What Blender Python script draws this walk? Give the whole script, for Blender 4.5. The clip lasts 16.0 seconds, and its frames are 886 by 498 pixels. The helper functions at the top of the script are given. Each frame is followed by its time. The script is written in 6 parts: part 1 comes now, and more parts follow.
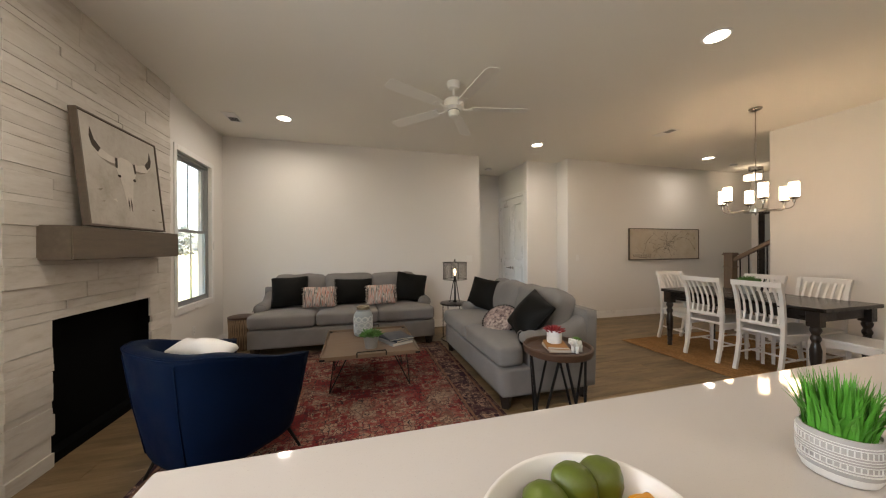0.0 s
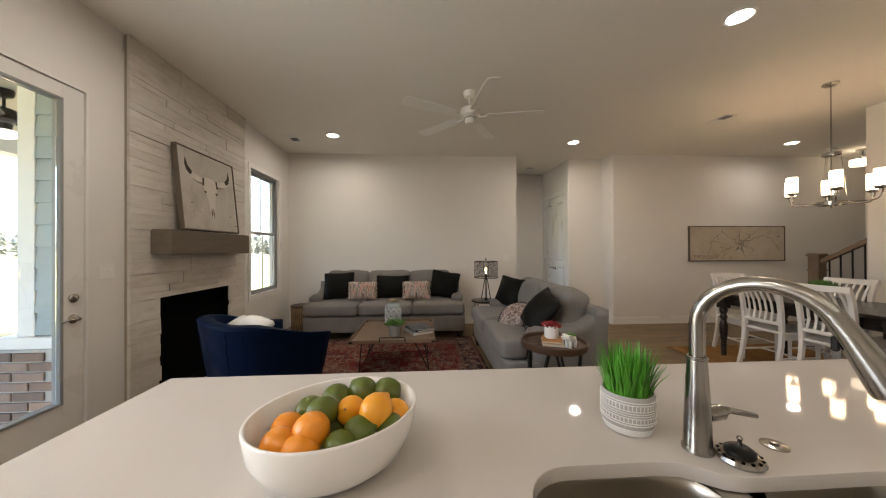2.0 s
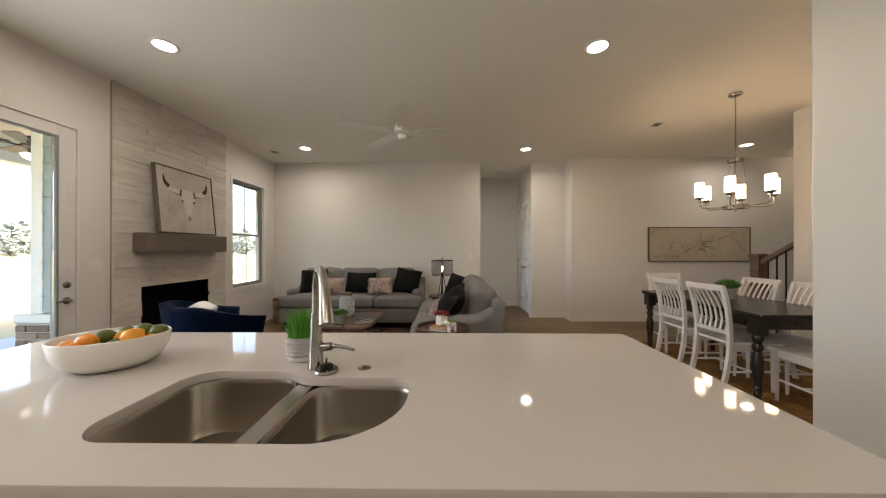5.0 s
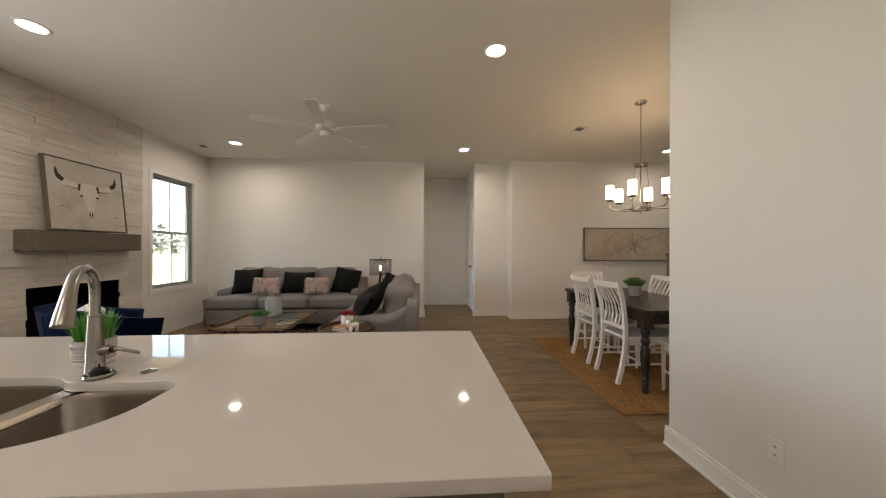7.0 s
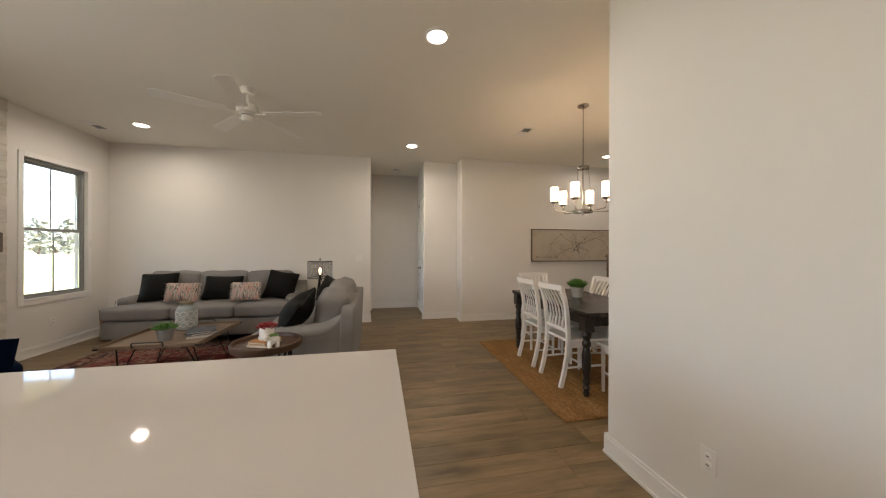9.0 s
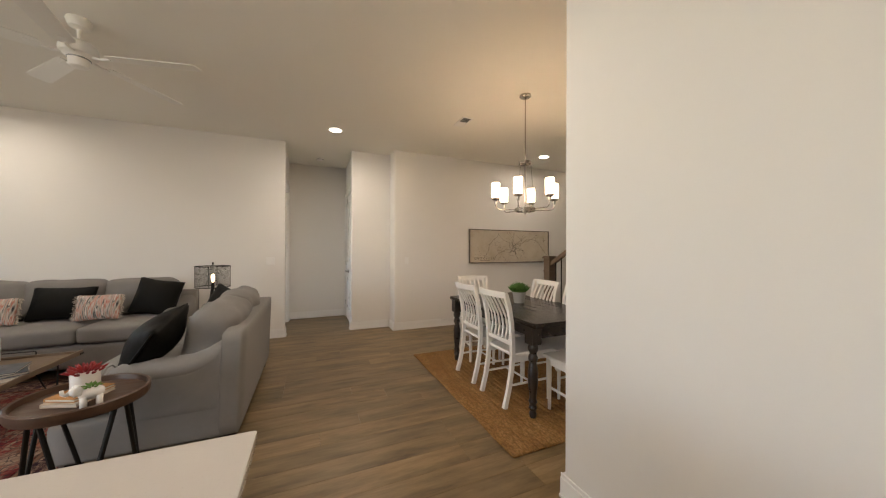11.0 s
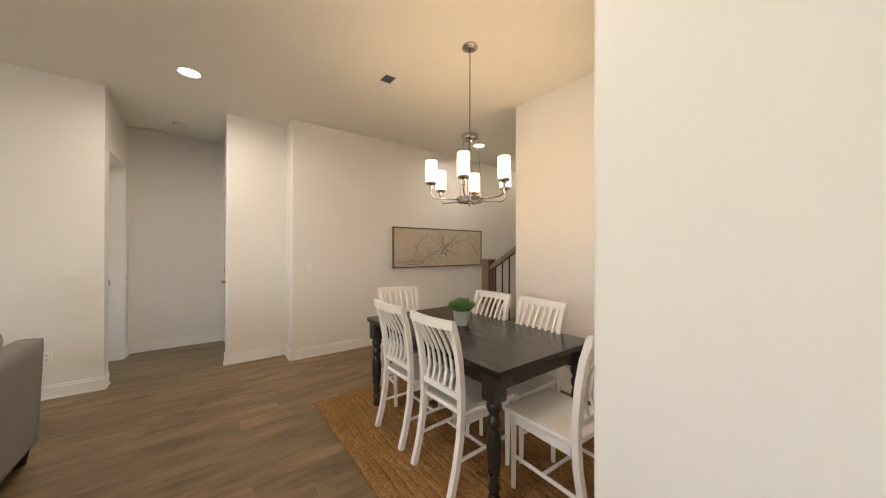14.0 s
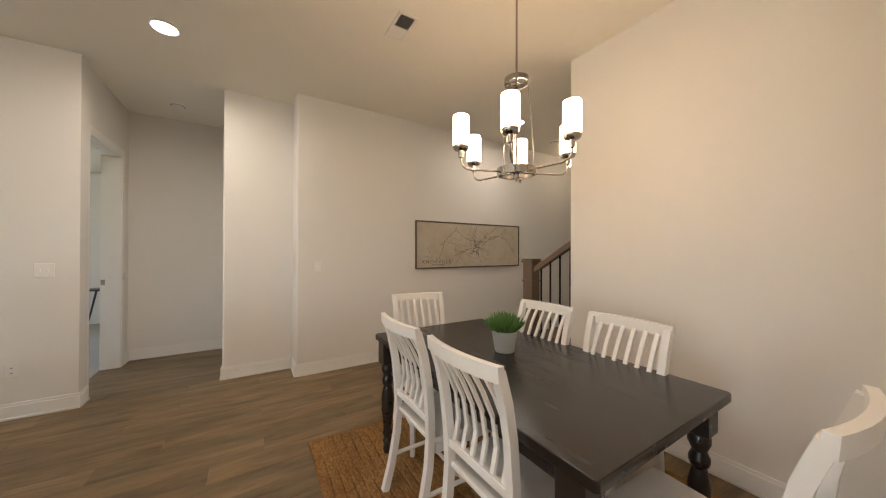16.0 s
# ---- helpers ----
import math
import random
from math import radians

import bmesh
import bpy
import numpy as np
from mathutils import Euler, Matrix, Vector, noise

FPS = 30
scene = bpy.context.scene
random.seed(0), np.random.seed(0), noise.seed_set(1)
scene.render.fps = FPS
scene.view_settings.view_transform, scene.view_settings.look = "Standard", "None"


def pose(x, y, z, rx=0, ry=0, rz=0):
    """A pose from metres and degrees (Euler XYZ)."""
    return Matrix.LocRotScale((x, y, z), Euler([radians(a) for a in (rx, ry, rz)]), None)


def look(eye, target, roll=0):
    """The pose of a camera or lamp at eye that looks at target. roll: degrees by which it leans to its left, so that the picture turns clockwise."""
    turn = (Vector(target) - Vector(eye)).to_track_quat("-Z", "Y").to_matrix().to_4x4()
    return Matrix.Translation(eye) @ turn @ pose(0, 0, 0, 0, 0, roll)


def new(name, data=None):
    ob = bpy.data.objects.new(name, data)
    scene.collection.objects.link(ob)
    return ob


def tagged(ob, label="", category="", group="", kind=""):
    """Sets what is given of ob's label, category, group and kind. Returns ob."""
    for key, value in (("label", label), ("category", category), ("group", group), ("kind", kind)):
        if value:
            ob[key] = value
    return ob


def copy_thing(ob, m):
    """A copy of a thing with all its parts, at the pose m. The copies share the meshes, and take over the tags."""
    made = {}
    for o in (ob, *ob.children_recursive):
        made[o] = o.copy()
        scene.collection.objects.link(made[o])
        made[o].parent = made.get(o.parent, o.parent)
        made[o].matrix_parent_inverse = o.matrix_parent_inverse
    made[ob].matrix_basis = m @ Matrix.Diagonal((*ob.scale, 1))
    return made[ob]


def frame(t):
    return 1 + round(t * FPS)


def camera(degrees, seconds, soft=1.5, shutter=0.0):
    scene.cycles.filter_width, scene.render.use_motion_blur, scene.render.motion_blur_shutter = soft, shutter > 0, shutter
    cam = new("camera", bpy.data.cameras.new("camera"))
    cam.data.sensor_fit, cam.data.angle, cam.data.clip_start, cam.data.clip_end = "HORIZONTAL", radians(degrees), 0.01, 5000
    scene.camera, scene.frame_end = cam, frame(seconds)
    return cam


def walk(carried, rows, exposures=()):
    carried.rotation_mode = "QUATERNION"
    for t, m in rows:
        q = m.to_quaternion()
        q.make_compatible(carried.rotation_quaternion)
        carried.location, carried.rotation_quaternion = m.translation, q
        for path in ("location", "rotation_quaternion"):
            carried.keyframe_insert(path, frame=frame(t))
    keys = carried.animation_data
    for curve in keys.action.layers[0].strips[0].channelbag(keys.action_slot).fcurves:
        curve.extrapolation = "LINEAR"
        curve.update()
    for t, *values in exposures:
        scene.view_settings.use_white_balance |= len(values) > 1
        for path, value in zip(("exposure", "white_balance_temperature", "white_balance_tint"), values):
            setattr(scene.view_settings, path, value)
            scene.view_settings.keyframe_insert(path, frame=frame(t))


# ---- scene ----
EXPOSURES = [(0, 3.8), (0.5, 3.60), (2.5, 3.61), (5.5, 3.62), (7, 3.68), (8.5, 3.8), (11, 4.05), (12, 4.35), (14, 4.3), (15.5, 4.23), (16, 4.10)]
cam = camera(109.8, 16.0, 1.15)
PATH = [
    (0, (0.202, -0.048, 1.365), (0.737, 1.879, 1.363), -0.3),
    (0.5, (0.259, -0.14, 1.345), (0.663, 1.819, 1.352), -0.4),
    (1, (0.369, -0.224, 1.343), (0.661, 1.755, 1.352), -0.4),
    (1.5, (0.504, -0.301, 1.338), (0.707, 1.689, 1.348), -0.3),
    (2, (0.647, -0.38, 1.336), (0.776, 1.616, 1.343), -0.2),
    (2.5, (0.779, -0.454, 1.333), (0.844, 1.545, 1.341), -0.2),
    (3, (0.933, -0.557, 1.329), (0.942, 1.443, 1.338), -0.1),
    (5.5, (1.935, -0.913, 1.338), (1.909, 1.087, 1.338), -0.0),
    (6, (2.149, -0.926, 1.337), (2.155, 1.074, 1.333), 0.2),
    (6.5, (2.28, -0.909, 1.332), (2.342, 1.09, 1.331), 0.2),
    (7, (2.364, -0.892, 1.334), (2.486, 1.105, 1.335), 0.1),
    (7.5, (2.44, -0.867, 1.328), (2.622, 1.125, 1.333), 0.2),
    (8, (2.479, -0.826, 1.335), (2.728, 1.158, 1.34), 0.1),
    (8.5, (2.501, -0.763, 1.347), (2.821, 1.211, 1.351), 0.1),
    (11, (2.732, -0.188, 1.369), (3.515, 1.653, 1.373), 0.2),
    (11.5, (2.768, -0.023, 1.331), (3.656, 1.769, 1.349), 0.0),
    (12, (2.842, 0.141, 1.353), (3.821, 1.884, 1.365), 0.1),
    (12.5, (2.907, 0.283, 1.365), (3.973, 1.975, 1.377), 0.2),
    (13, (2.974, 0.411, 1.375), (4.114, 2.054, 1.386), 0.0),
    (13.5, (3.061, 0.561, 1.384), (4.253, 2.167, 1.396), 0.1),
    (14, (3.18, 0.702, 1.401), (4.39, 2.294, 1.406), 0.1),
    (14.5, (3.285, 0.847, 1.401), (4.502, 2.434, 1.403), 0.0),
    (15, (3.391, 0.978, 1.404), (4.59, 2.579, 1.401), 0.1),
    (15.5, (3.504, 1.117, 1.37), (4.652, 2.755, 1.376), 0.1),
    (16, (3.604, 1.311, 1.363), (4.661, 3.009, 1.371), 0.2),
]
walk(cam, [(t, look(eye, target, roll)) for t, eye, target, roll in PATH], EXPOSURES)

# world and sun
world = bpy.data.worlds.new("sky")
scene.world = world
world.use_nodes = True
wn = world.node_tree.nodes
sky = wn.new("ShaderNodeTexSky")
sky.sky_type, sky.sun_disc = "NISHITA", False
sky.sun_elevation, sky.sun_rotation = radians(48), radians(80)
sky.dust_density, sky.air_density = 3.0, 1.0
world.node_tree.links.new(sky.outputs[0], wn["Background"].inputs[0])
wn["Background"].inputs[1].default_value = 0.11


def lamp(name, kind, m, power, color, **more):
    data = bpy.data.lights.new(name, kind)
    data.energy, data.color = power, color
    if kind == "AREA":
        data.shape, data.size, data.size_y = more.get("shape", "RECTANGLE"), more["size"], more.get("size_y", more["size"])
        data.spread = more.get("spread", radians(180))
    if kind == "SUN":
        data.angle = radians(0.5)
    if kind == "POINT":
        data.shadow_soft_size = more["size"]
    ob = new(name, data)
    ob.matrix_world = m
    return ob


SUN = Vector((math.cos(radians(48)) * 0.98, math.cos(radians(48)) * 0.17, math.sin(radians(48))))
lamp("sun", "SUN", look(SUN * 20, (0, 0, 0)), 2.6, (1.0, 0.95, 0.88))
WARM = (1.0, 0.88, 0.76)
# fill added for daylight from the west, at an unseen opening behind the walker
lamp("kitchen_window_light", "AREA", look((-1.76, 0.0, 1.65), (3.0, 0.6, 1.5)), 3.5, (0.97, 0.955, 0.97), size=1.6, size_y=1.5)
# fill added to brighten the hall doorway, at an opening out of view
lamp("bedroom_window_light", "AREA", look((-0.98, 7.15, 1.55), (2.2, 6.6, 1.4)), 0.8, (0.97, 0.97, 1.0), size=1.6, size_y=1.6)
# the last three are unseen, assumed over the kitchen from the visible grid
CANS = [(-0.66, 1.70), (2.98, 1.76), (-0.685, 4.345), (3.05, 4.44), (6.60, 4.27), (-0.66, -0.95), (2.2, -1.9), (0.2, -1.9)]
for k, (cx, cy) in enumerate(CANS):
    lamp("can_light", "AREA", look((cx, cy, 3.035), (cx, cy, 0)), (0.9, 1.1, 0.95, 1.0, 0.5, 1.0, 1.0, 1.0)[k], WARM, size=0.13, shape="DISK", spread=radians(170))


# ---- mesh tools ----
def box(bm, x0, x1, y0, y1, z0, z1, bev=0.0, seg=1):
    v = [bm.verts.new((x, y, z)) for x in (x0, x1) for y in (y0, y1) for z in (z0, z1)]
    f = [bm.faces.new([v[i] for i in q]) for q in ((0, 1, 3, 2), (4, 6, 7, 5), (0, 4, 5, 1), (2, 3, 7, 6), (0, 2, 6, 4), (1, 5, 7, 3))]
    if bev:
        e = list({e for q in f for e in q.edges})
        bmesh.ops.bevel(bm, geom=e, offset=bev, segments=seg, affect="EDGES", clamp_overlap=True)
    return v


def ring_join(bm, rings, close=True, caps=True):
    n = len(rings[0])
    for a, b in zip(rings, rings[1:]):
        for i in range(n if close else n - 1):
            j = (i + 1) % n
            bm.faces.new((a[i], a[j], b[j], b[i]))
    if caps and close:
        bm.faces.new(rings[0][::-1])
        bm.faces.new(rings[-1])


def lathe(bm, profile, seg=24, at=(0, 0, 0), sx=1.0, sy=1.0, caps=True):
    rings = []
    for r, z in profile:
        rings.append([bm.verts.new((at[0] + sx * r * math.cos(2 * math.pi * i / seg), at[1] + sy * r * math.sin(2 * math.pi * i / seg), at[2] + z)) for i in range(seg)])
    ring_join(bm, rings, True, caps)


def tube(bm, pts, r, seg=8, caps=True):
    pts = [Vector(p) for p in pts]
    radii = r if isinstance(r, (list, tuple)) else [r] * len(pts)
    rings, up = [], None
    for i, p in enumerate(pts):
        d = (pts[min(i + 1, len(pts) - 1)] - pts[max(i - 1, 0)]).normalized()
        if up is None:
            up = Vector((0, 0, 1)) if abs(d.z) < 0.9 else Vector((1, 0, 0))
        side = d.cross(up).normalized()
        up = side.cross(d).normalized()
        rings.append([bm.verts.new(p + radii[i] * (math.cos(2 * math.pi * k / seg) * side + math.sin(2 * math.pi * k / seg) * up)) for k in range(seg)])
    ring_join(bm, rings, True, caps)


def strip(bm, pts, w, t):
    """A bar of width w along y and thickness t, along a line in the x-z plane."""
    rings = []
    for i, p in enumerate(pts):
        a, b = pts[max(i - 1, 0)], pts[min(i + 1, len(pts) - 1)]
        dx, dz = b[0] - a[0], b[2] - a[2]
        n = math.hypot(dx, dz)
        nx, nz = -dz / n * t / 2, dx / n * t / 2
        x, y, z = p
        rings.append([bm.verts.new(q) for q in ((x - nx, y - w / 2, z - nz), (x + nx, y - w / 2, z + nz), (x + nx, y + w / 2, z + nz), (x - nx, y + w / 2, z - nz))])
    ring_join(bm, rings)


def soft(bm, c, size, r, puff=(0, 0, 0), n=10, m=None, wob=0.0, seed=0, pinch=0.0):
    """A rounded, stuffed block: half sizes grow by puff towards the middle of each face."""
    hx, hy, hz = (s / 2 for s in size)
    grid, seen = {}, {}

    def point(u, v, w):
        key = (round(u, 5), round(v, 5), round(w, 5))
        if key in seen:
            return seen[key]
        p = Vector((u * hx, v * hy, w * hz))
        inner = Vector((max(-hx + r, min(hx - r, p.x)), max(-hy + r, min(hy - r, p.y)), max(-hz + r, min(hz - r, p.z))))
        d = p - inner
        if d.length > 1e-6:
            p = inner + d.normalized() * r
        p.x += u * puff[0] * (1 - v * v) * (1 - w * w)
        p.y += v * puff[1] * (1 - u * u) * (1 - w * w)
        p.z += w * puff[2] * (1 - u * u) * (1 - v * v)
        if pinch:
            k = 1 - pinch * (1 - abs(u * v)) * max(abs(u), abs(v)) ** 4
            p.x, p.y = p.x * (k if abs(u) > abs(v) else 1), p.y * (k if abs(v) >= abs(u) else 1)
        if wob:
            p += wob * noise.noise_vector(Vector((p.x * 5 + seed, p.y * 5, p.z * 5)))
        p = (m @ p if m else p) + Vector(c)
        seen[key] = bm.verts.new(p)
        return seen[key]

    s = [-1 + 2 * i / n for i in range(n + 1)]
    s = [math.copysign(abs(a) ** 0.8, a) for a in s]
    for axis in range(3):
        for side in (-1, 1):
            for i in range(n):
                for j in range(n):
                    q = []
                    for a, b in ((i, j), (i + 1, j), (i + 1, j + 1), (i, j + 1)):
                        w = [s[a], s[b]]
                        w.insert(axis, side)
                        q.append(point(*w))
                    if side < 0:
                        q.reverse()
                    if axis == 1:
                        q.reverse()
                    bm.faces.new(q)


def outline(loops, depth, bev=0.0, res=2):
    """A flat plate of that thickness from closed outlines (holes inside), its top at z = 0."""
    cu = bpy.data.curves.new("outline", "CURVE")
    cu.dimensions, cu.fill_mode, cu.extrude, cu.bevel_depth, cu.bevel_resolution = "2D", "BOTH", depth / 2 - bev, bev, res
    for pts in loops:
        sp = cu.splines.new("POLY")
        sp.points.add(len(pts) - 1)
        for p, q in zip(sp.points, pts):
            p.co = (q[0], q[1], 0, 1)
        sp.use_cyclic_u = True
    ob = bpy.data.objects.new("outline", cu)
    me = bpy.data.meshes.new_from_object(ob)
    bm = bmesh.new()
    bm.from_mesh(me)
    bmesh.ops.translate(bm, verts=bm.verts, vec=(0, 0, -depth / 2))
    bpy.data.objects.remove(ob)
    bpy.data.curves.remove(cu)
    bpy.data.meshes.remove(me)
    return bm


def round_rect(x0, x1, y0, y1, r, n=8):
    pts = []
    for cx, cy, a in ((x1 - r, y1 - r, 0), (x0 + r, y1 - r, 90), (x0 + r, y0 + r, 180), (x1 - r, y0 + r, 270)):
        pts += [(cx + r * math.cos(radians(a + 90 * i / n)), cy + r * math.sin(radians(a + 90 * i / n))) for i in range(n + 1)]
    return pts


def part(name, bm, material, parent=None, label="", smooth=False, kind="", category=""):
    me = bpy.data.meshes.new(name)
    bmesh.ops.recalc_face_normals(bm, faces=bm.faces)
    bm.to_mesh(me)
    bm.free()
    if smooth:
        me.polygons.foreach_set("use_smooth", [True] * len(me.polygons))
        if smooth == "edges":
            me.set_sharp_from_angle(angle=radians(35))
    me.materials.append(material)
    ob = new(name, me)
    ob.parent = parent
    return tagged(ob, label, category, "", kind)


def thing(name, m, label, category, group=""):
    ob = new(name)
    ob.empty_display_size = 0.1
    ob.matrix_basis = m
    return tagged(ob, label, category, group)


def solid(name, boxes, material, label="", bev=0.0):
    bm = bmesh.new()
    for b in boxes:
        box(bm, *b, bev)
    return part(name, bm, material, None, label, kind="structure")


def one(fn, *a, **k):
    bm = bmesh.new()
    fn(bm, *a, **k)
    return bm


# ---- materials ----
def nodes(name):
    m = bpy.data.materials.new(name)
    m.use_nodes = True
    nt = m.node_tree
    return m, nt, nt.nodes["Principled BSDF"]


def node(nt, kind, **values):
    n = nt.nodes.new("ShaderNode" + kind)
    for key, value in values.items():
        if key in n.inputs:
            n.inputs[key].default_value = value
    return n


def rgb(c):
    return (c[0], c[1], c[2], 1.0)


def coords(nt, stretch=(1, 1, 1), shift=True):
    tc, mp = node(nt, "TexCoord"), node(nt, "Mapping")
    mp.inputs["Scale"].default_value = stretch
    if shift:
        info, mul, add = node(nt, "ObjectInfo"), node(nt, "VectorMath"), node(nt, "VectorMath")
        mul.operation, add.operation = "MULTIPLY", "ADD"
        nt.links.new(info.outputs["Random"], mul.inputs[0])
        mul.inputs[1].default_value = (37.0, 19.0, 53.0)
        nt.links.new(tc.outputs["Object"], add.inputs[0])
        nt.links.new(mul.outputs[0], add.inputs[1])
        nt.links.new(add.outputs[0], mp.inputs[0])
    else:
        nt.links.new(tc.outputs["Object"], mp.inputs[0])
    return mp.outputs[0]


def noise_tex(nt, vec, scale, detail=4.0, rough=0.6):
    n = node(nt, "TexNoise", Scale=scale, Detail=detail, Roughness=rough)
    nt.links.new(vec, n.inputs["Vector"])
    return n.outputs["Fac"]


def ramp(nt, fac, stops):
    r = nt.nodes.new("ShaderNodeValToRGB")
    el = r.color_ramp.elements
    while len(el) < len(stops):
        el.new(0.5)
    for e, (p, c) in zip(el, stops):
        e.position, e.color = p, rgb(c) if hasattr(c, "__len__") else (c, c, c, 1)
    nt.links.new(fac, r.inputs[0])
    return r.outputs[0]


def mixed(nt, fac, a, b, how="MIX"):
    n = nt.nodes.new("ShaderNodeMix")
    n.data_type, n.blend_type = "RGBA", how
    for s, v in ((n.inputs[0], fac), (n.inputs[6], a), (n.inputs[7], b)):
        if hasattr(v, "links") or hasattr(v, "is_linked"):
            nt.links.new(v, s)
        else:
            s.default_value = v if not hasattr(v, "__len__") else rgb(v)
    return n.outputs[2]


def bumped(nt, bsdf, height, strength, distance=0.002):
    b = node(nt, "Bump", Strength=strength, Distance=distance)
    nt.links.new(height, b.inputs["Height"])
    nt.links.new(b.outputs[0], bsdf.inputs["Normal"])


def surf(name, col, rough=0.5, metal=0.0, var=0.12, scale=3.0, fine=90.0, bump=0.15, dist=0.001, rvar=0.1, stretch=(1, 1, 1), sheen=0.0, coat=0.0, spec=0.5, tint=0.0, sub=0.0):
    """A paint, cloth, metal or wood: its colour drifts at two scales, with grain in the relief and the gloss."""
    m, nt, b = nodes(name)
    vec = coords(nt, stretch)
    big, small = noise_tex(nt, vec, scale), noise_tex(nt, vec, fine, 3.0)
    c = mixed(nt, big, [v * (1 - var) for v in col], [min(1, v * (1 + var)) for v in col])
    c = mixed(nt, small, c, mixed(nt, 1.0, c, [1 - var * 0.9] * 3, "MULTIPLY"))
    if tint:
        info = node(nt, "ObjectInfo")
        c = mixed(nt, 1.0, c, ramp(nt, info.outputs["Random"], [(0, 1 - tint), (1, 1.0)]), "MULTIPLY")
    nt.links.new(c, b.inputs["Base Color"])
    nt.links.new(ramp(nt, big, [(0.3, max(0.02, rough - rvar)), (0.7, min(1, rough + rvar))]), b.inputs["Roughness"])
    b.inputs["Metallic"].default_value = metal
    b.inputs["Sheen Weight"].default_value = sheen
    b.inputs["Coat Weight"].default_value = coat
    b.inputs["Specular IOR Level"].default_value = spec
    if bump:
        bumped(nt, b, small, bump, dist)
    return m


def glowing(name, col, power):
    m, nt, b = nodes(name)
    b.inputs["Base Color"].default_value = rgb((0.8, 0.8, 0.8))
    b.inputs["Emission Color"].default_value = rgb(col)
    b.inputs["Emission Strength"].default_value = power
    return m


def glass_mat(name, col=(1, 1, 1), rough=0.0):
    m, nt, b = nodes(name)
    b.inputs["Base Color"].default_value = rgb(col)
    b.inputs["Roughness"].default_value = rough
    b.inputs["Transmission Weight"].default_value = 1.0
    b.inputs["IOR"].default_value = 1.45
    return m


def floor_wood():
    m, nt, b = nodes("oak_plank")
    vec = coords(nt, (0.8, 4, 1))
    v2 = coords(nt, (1.6, 30, 1))
    v3 = coords(nt, (0.9, 4.0, 1))
    grain, streak, cloud = noise_tex(nt, v2, 3.0, 6.0, 0.7), noise_tex(nt, vec, 2.2, 5.0, 0.65), noise_tex(nt, v3, 1.6, 3.0)
    c = ramp(nt, streak, [(0.30, (0.086, 0.055, 0.024)), (0.45, (0.162, 0.108, 0.050)), (0.56, (0.210, 0.142, 0.070)), (0.72, (0.272, 0.193, 0.104))])
    c = mixed(nt, ramp(nt, grain, [(0.40, 0.0), (0.75, 0.28)]), c, (0.10, 0.068, 0.036))
    knot = ramp(nt, cloud, [(0.64, 0.0), (0.76, 0.75)])
    c = mixed(nt, knot, c, (0.055, 0.034, 0.02))
    info = node(nt, "ObjectInfo")
    c = mixed(nt, 1.0, c, ramp(nt, info.outputs["Random"], [(0, (0.82, 0.81, 0.80)), (0.5, (1.0, 0.98, 0.96)), (1, (1.14, 1.12, 1.1))]), "MULTIPLY")
    nt.links.new(c, b.inputs["Base Color"])
    nt.links.new(ramp(nt, grain, [(0.2, 0.34), (0.8, 0.5)]), b.inputs["Roughness"])
    bumped(nt, b, grain, 0.12, 0.001)
    return m


def rug_mat(name, stops, ornament, size, border=False):
    """Worn pile with faded oriental figures."""
    m, nt, b = nodes(name)
    vec = coords(nt, (1, 1, 1), False)
    vo = node(nt, "TexVoronoi", Scale=size)
    vo.distance = "CHEBYCHEV"
    vo2 = node(nt, "TexVoronoi", Scale=size * 3.1)
    vo2.feature = "DISTANCE_TO_EDGE"
    warp = node(nt, "TexNoise", Scale=9.0, Detail=3.0)
    nt.links.new(vec, warp.inputs["Vector"])
    wv = node(nt, "VectorMath")
    wv.operation = "MULTIPLY_ADD"
    nt.links.new(warp.outputs["Color"], wv.inputs[0])
    wv.inputs[1].default_value = (0.05, 0.05, 0.0)
    nt.links.new(vec, wv.inputs[2])
    for v in (vo, vo2):
        nt.links.new(wv.outputs[0], v.inputs["Vector"])
    patch = noise_tex(nt, vec, 1.9, 5.0, 0.65)
    worn = noise_tex(nt, vec, 22.0, 5.0, 0.75)
    pile = noise_tex(nt, vec, 420.0, 2.0)
    c = ramp(nt, patch, stops)
    fig = ramp(nt, vo.outputs["Distance"], [(0.18, 0.0), (0.24, 1.0), (0.36, 1.0), (0.42, 0.0), (0.5, 0.8), (0.58, 0.0)])
    lines = ramp(nt, vo2.outputs["Distance"], [(0.03, 1.0), (0.09, 0.0)])
    keep = ramp(nt, worn, [(0.40, 0.0), (0.54, 1.0)])
    c = mixed(nt, mixed(nt, 1.0, fig, keep, "MULTIPLY"), c, ornament)
    c = mixed(nt, mixed(nt, 1.0, lines, keep, "MULTIPLY"), c, (0.035, 0.022, 0.026))
    fade = ramp(nt, noise_tex(nt, vec, 3.3, 6.0, 0.8), [(0.52, 0.0), (0.72, 0.75)])
    c = mixed(nt, mixed(nt, 1.0, fade, worn, "MULTIPLY"), c, (0.42, 0.32, 0.24))
    nt.links.new(c, b.inputs["Base Color"])
    b.inputs["Roughness"].default_value = 0.95
    b.inputs["Specular IOR Level"].default_value = 0.1
    bumped(nt, b, mixed(nt, 0.5, pile, worn), 0.5, 0.003)
    return m


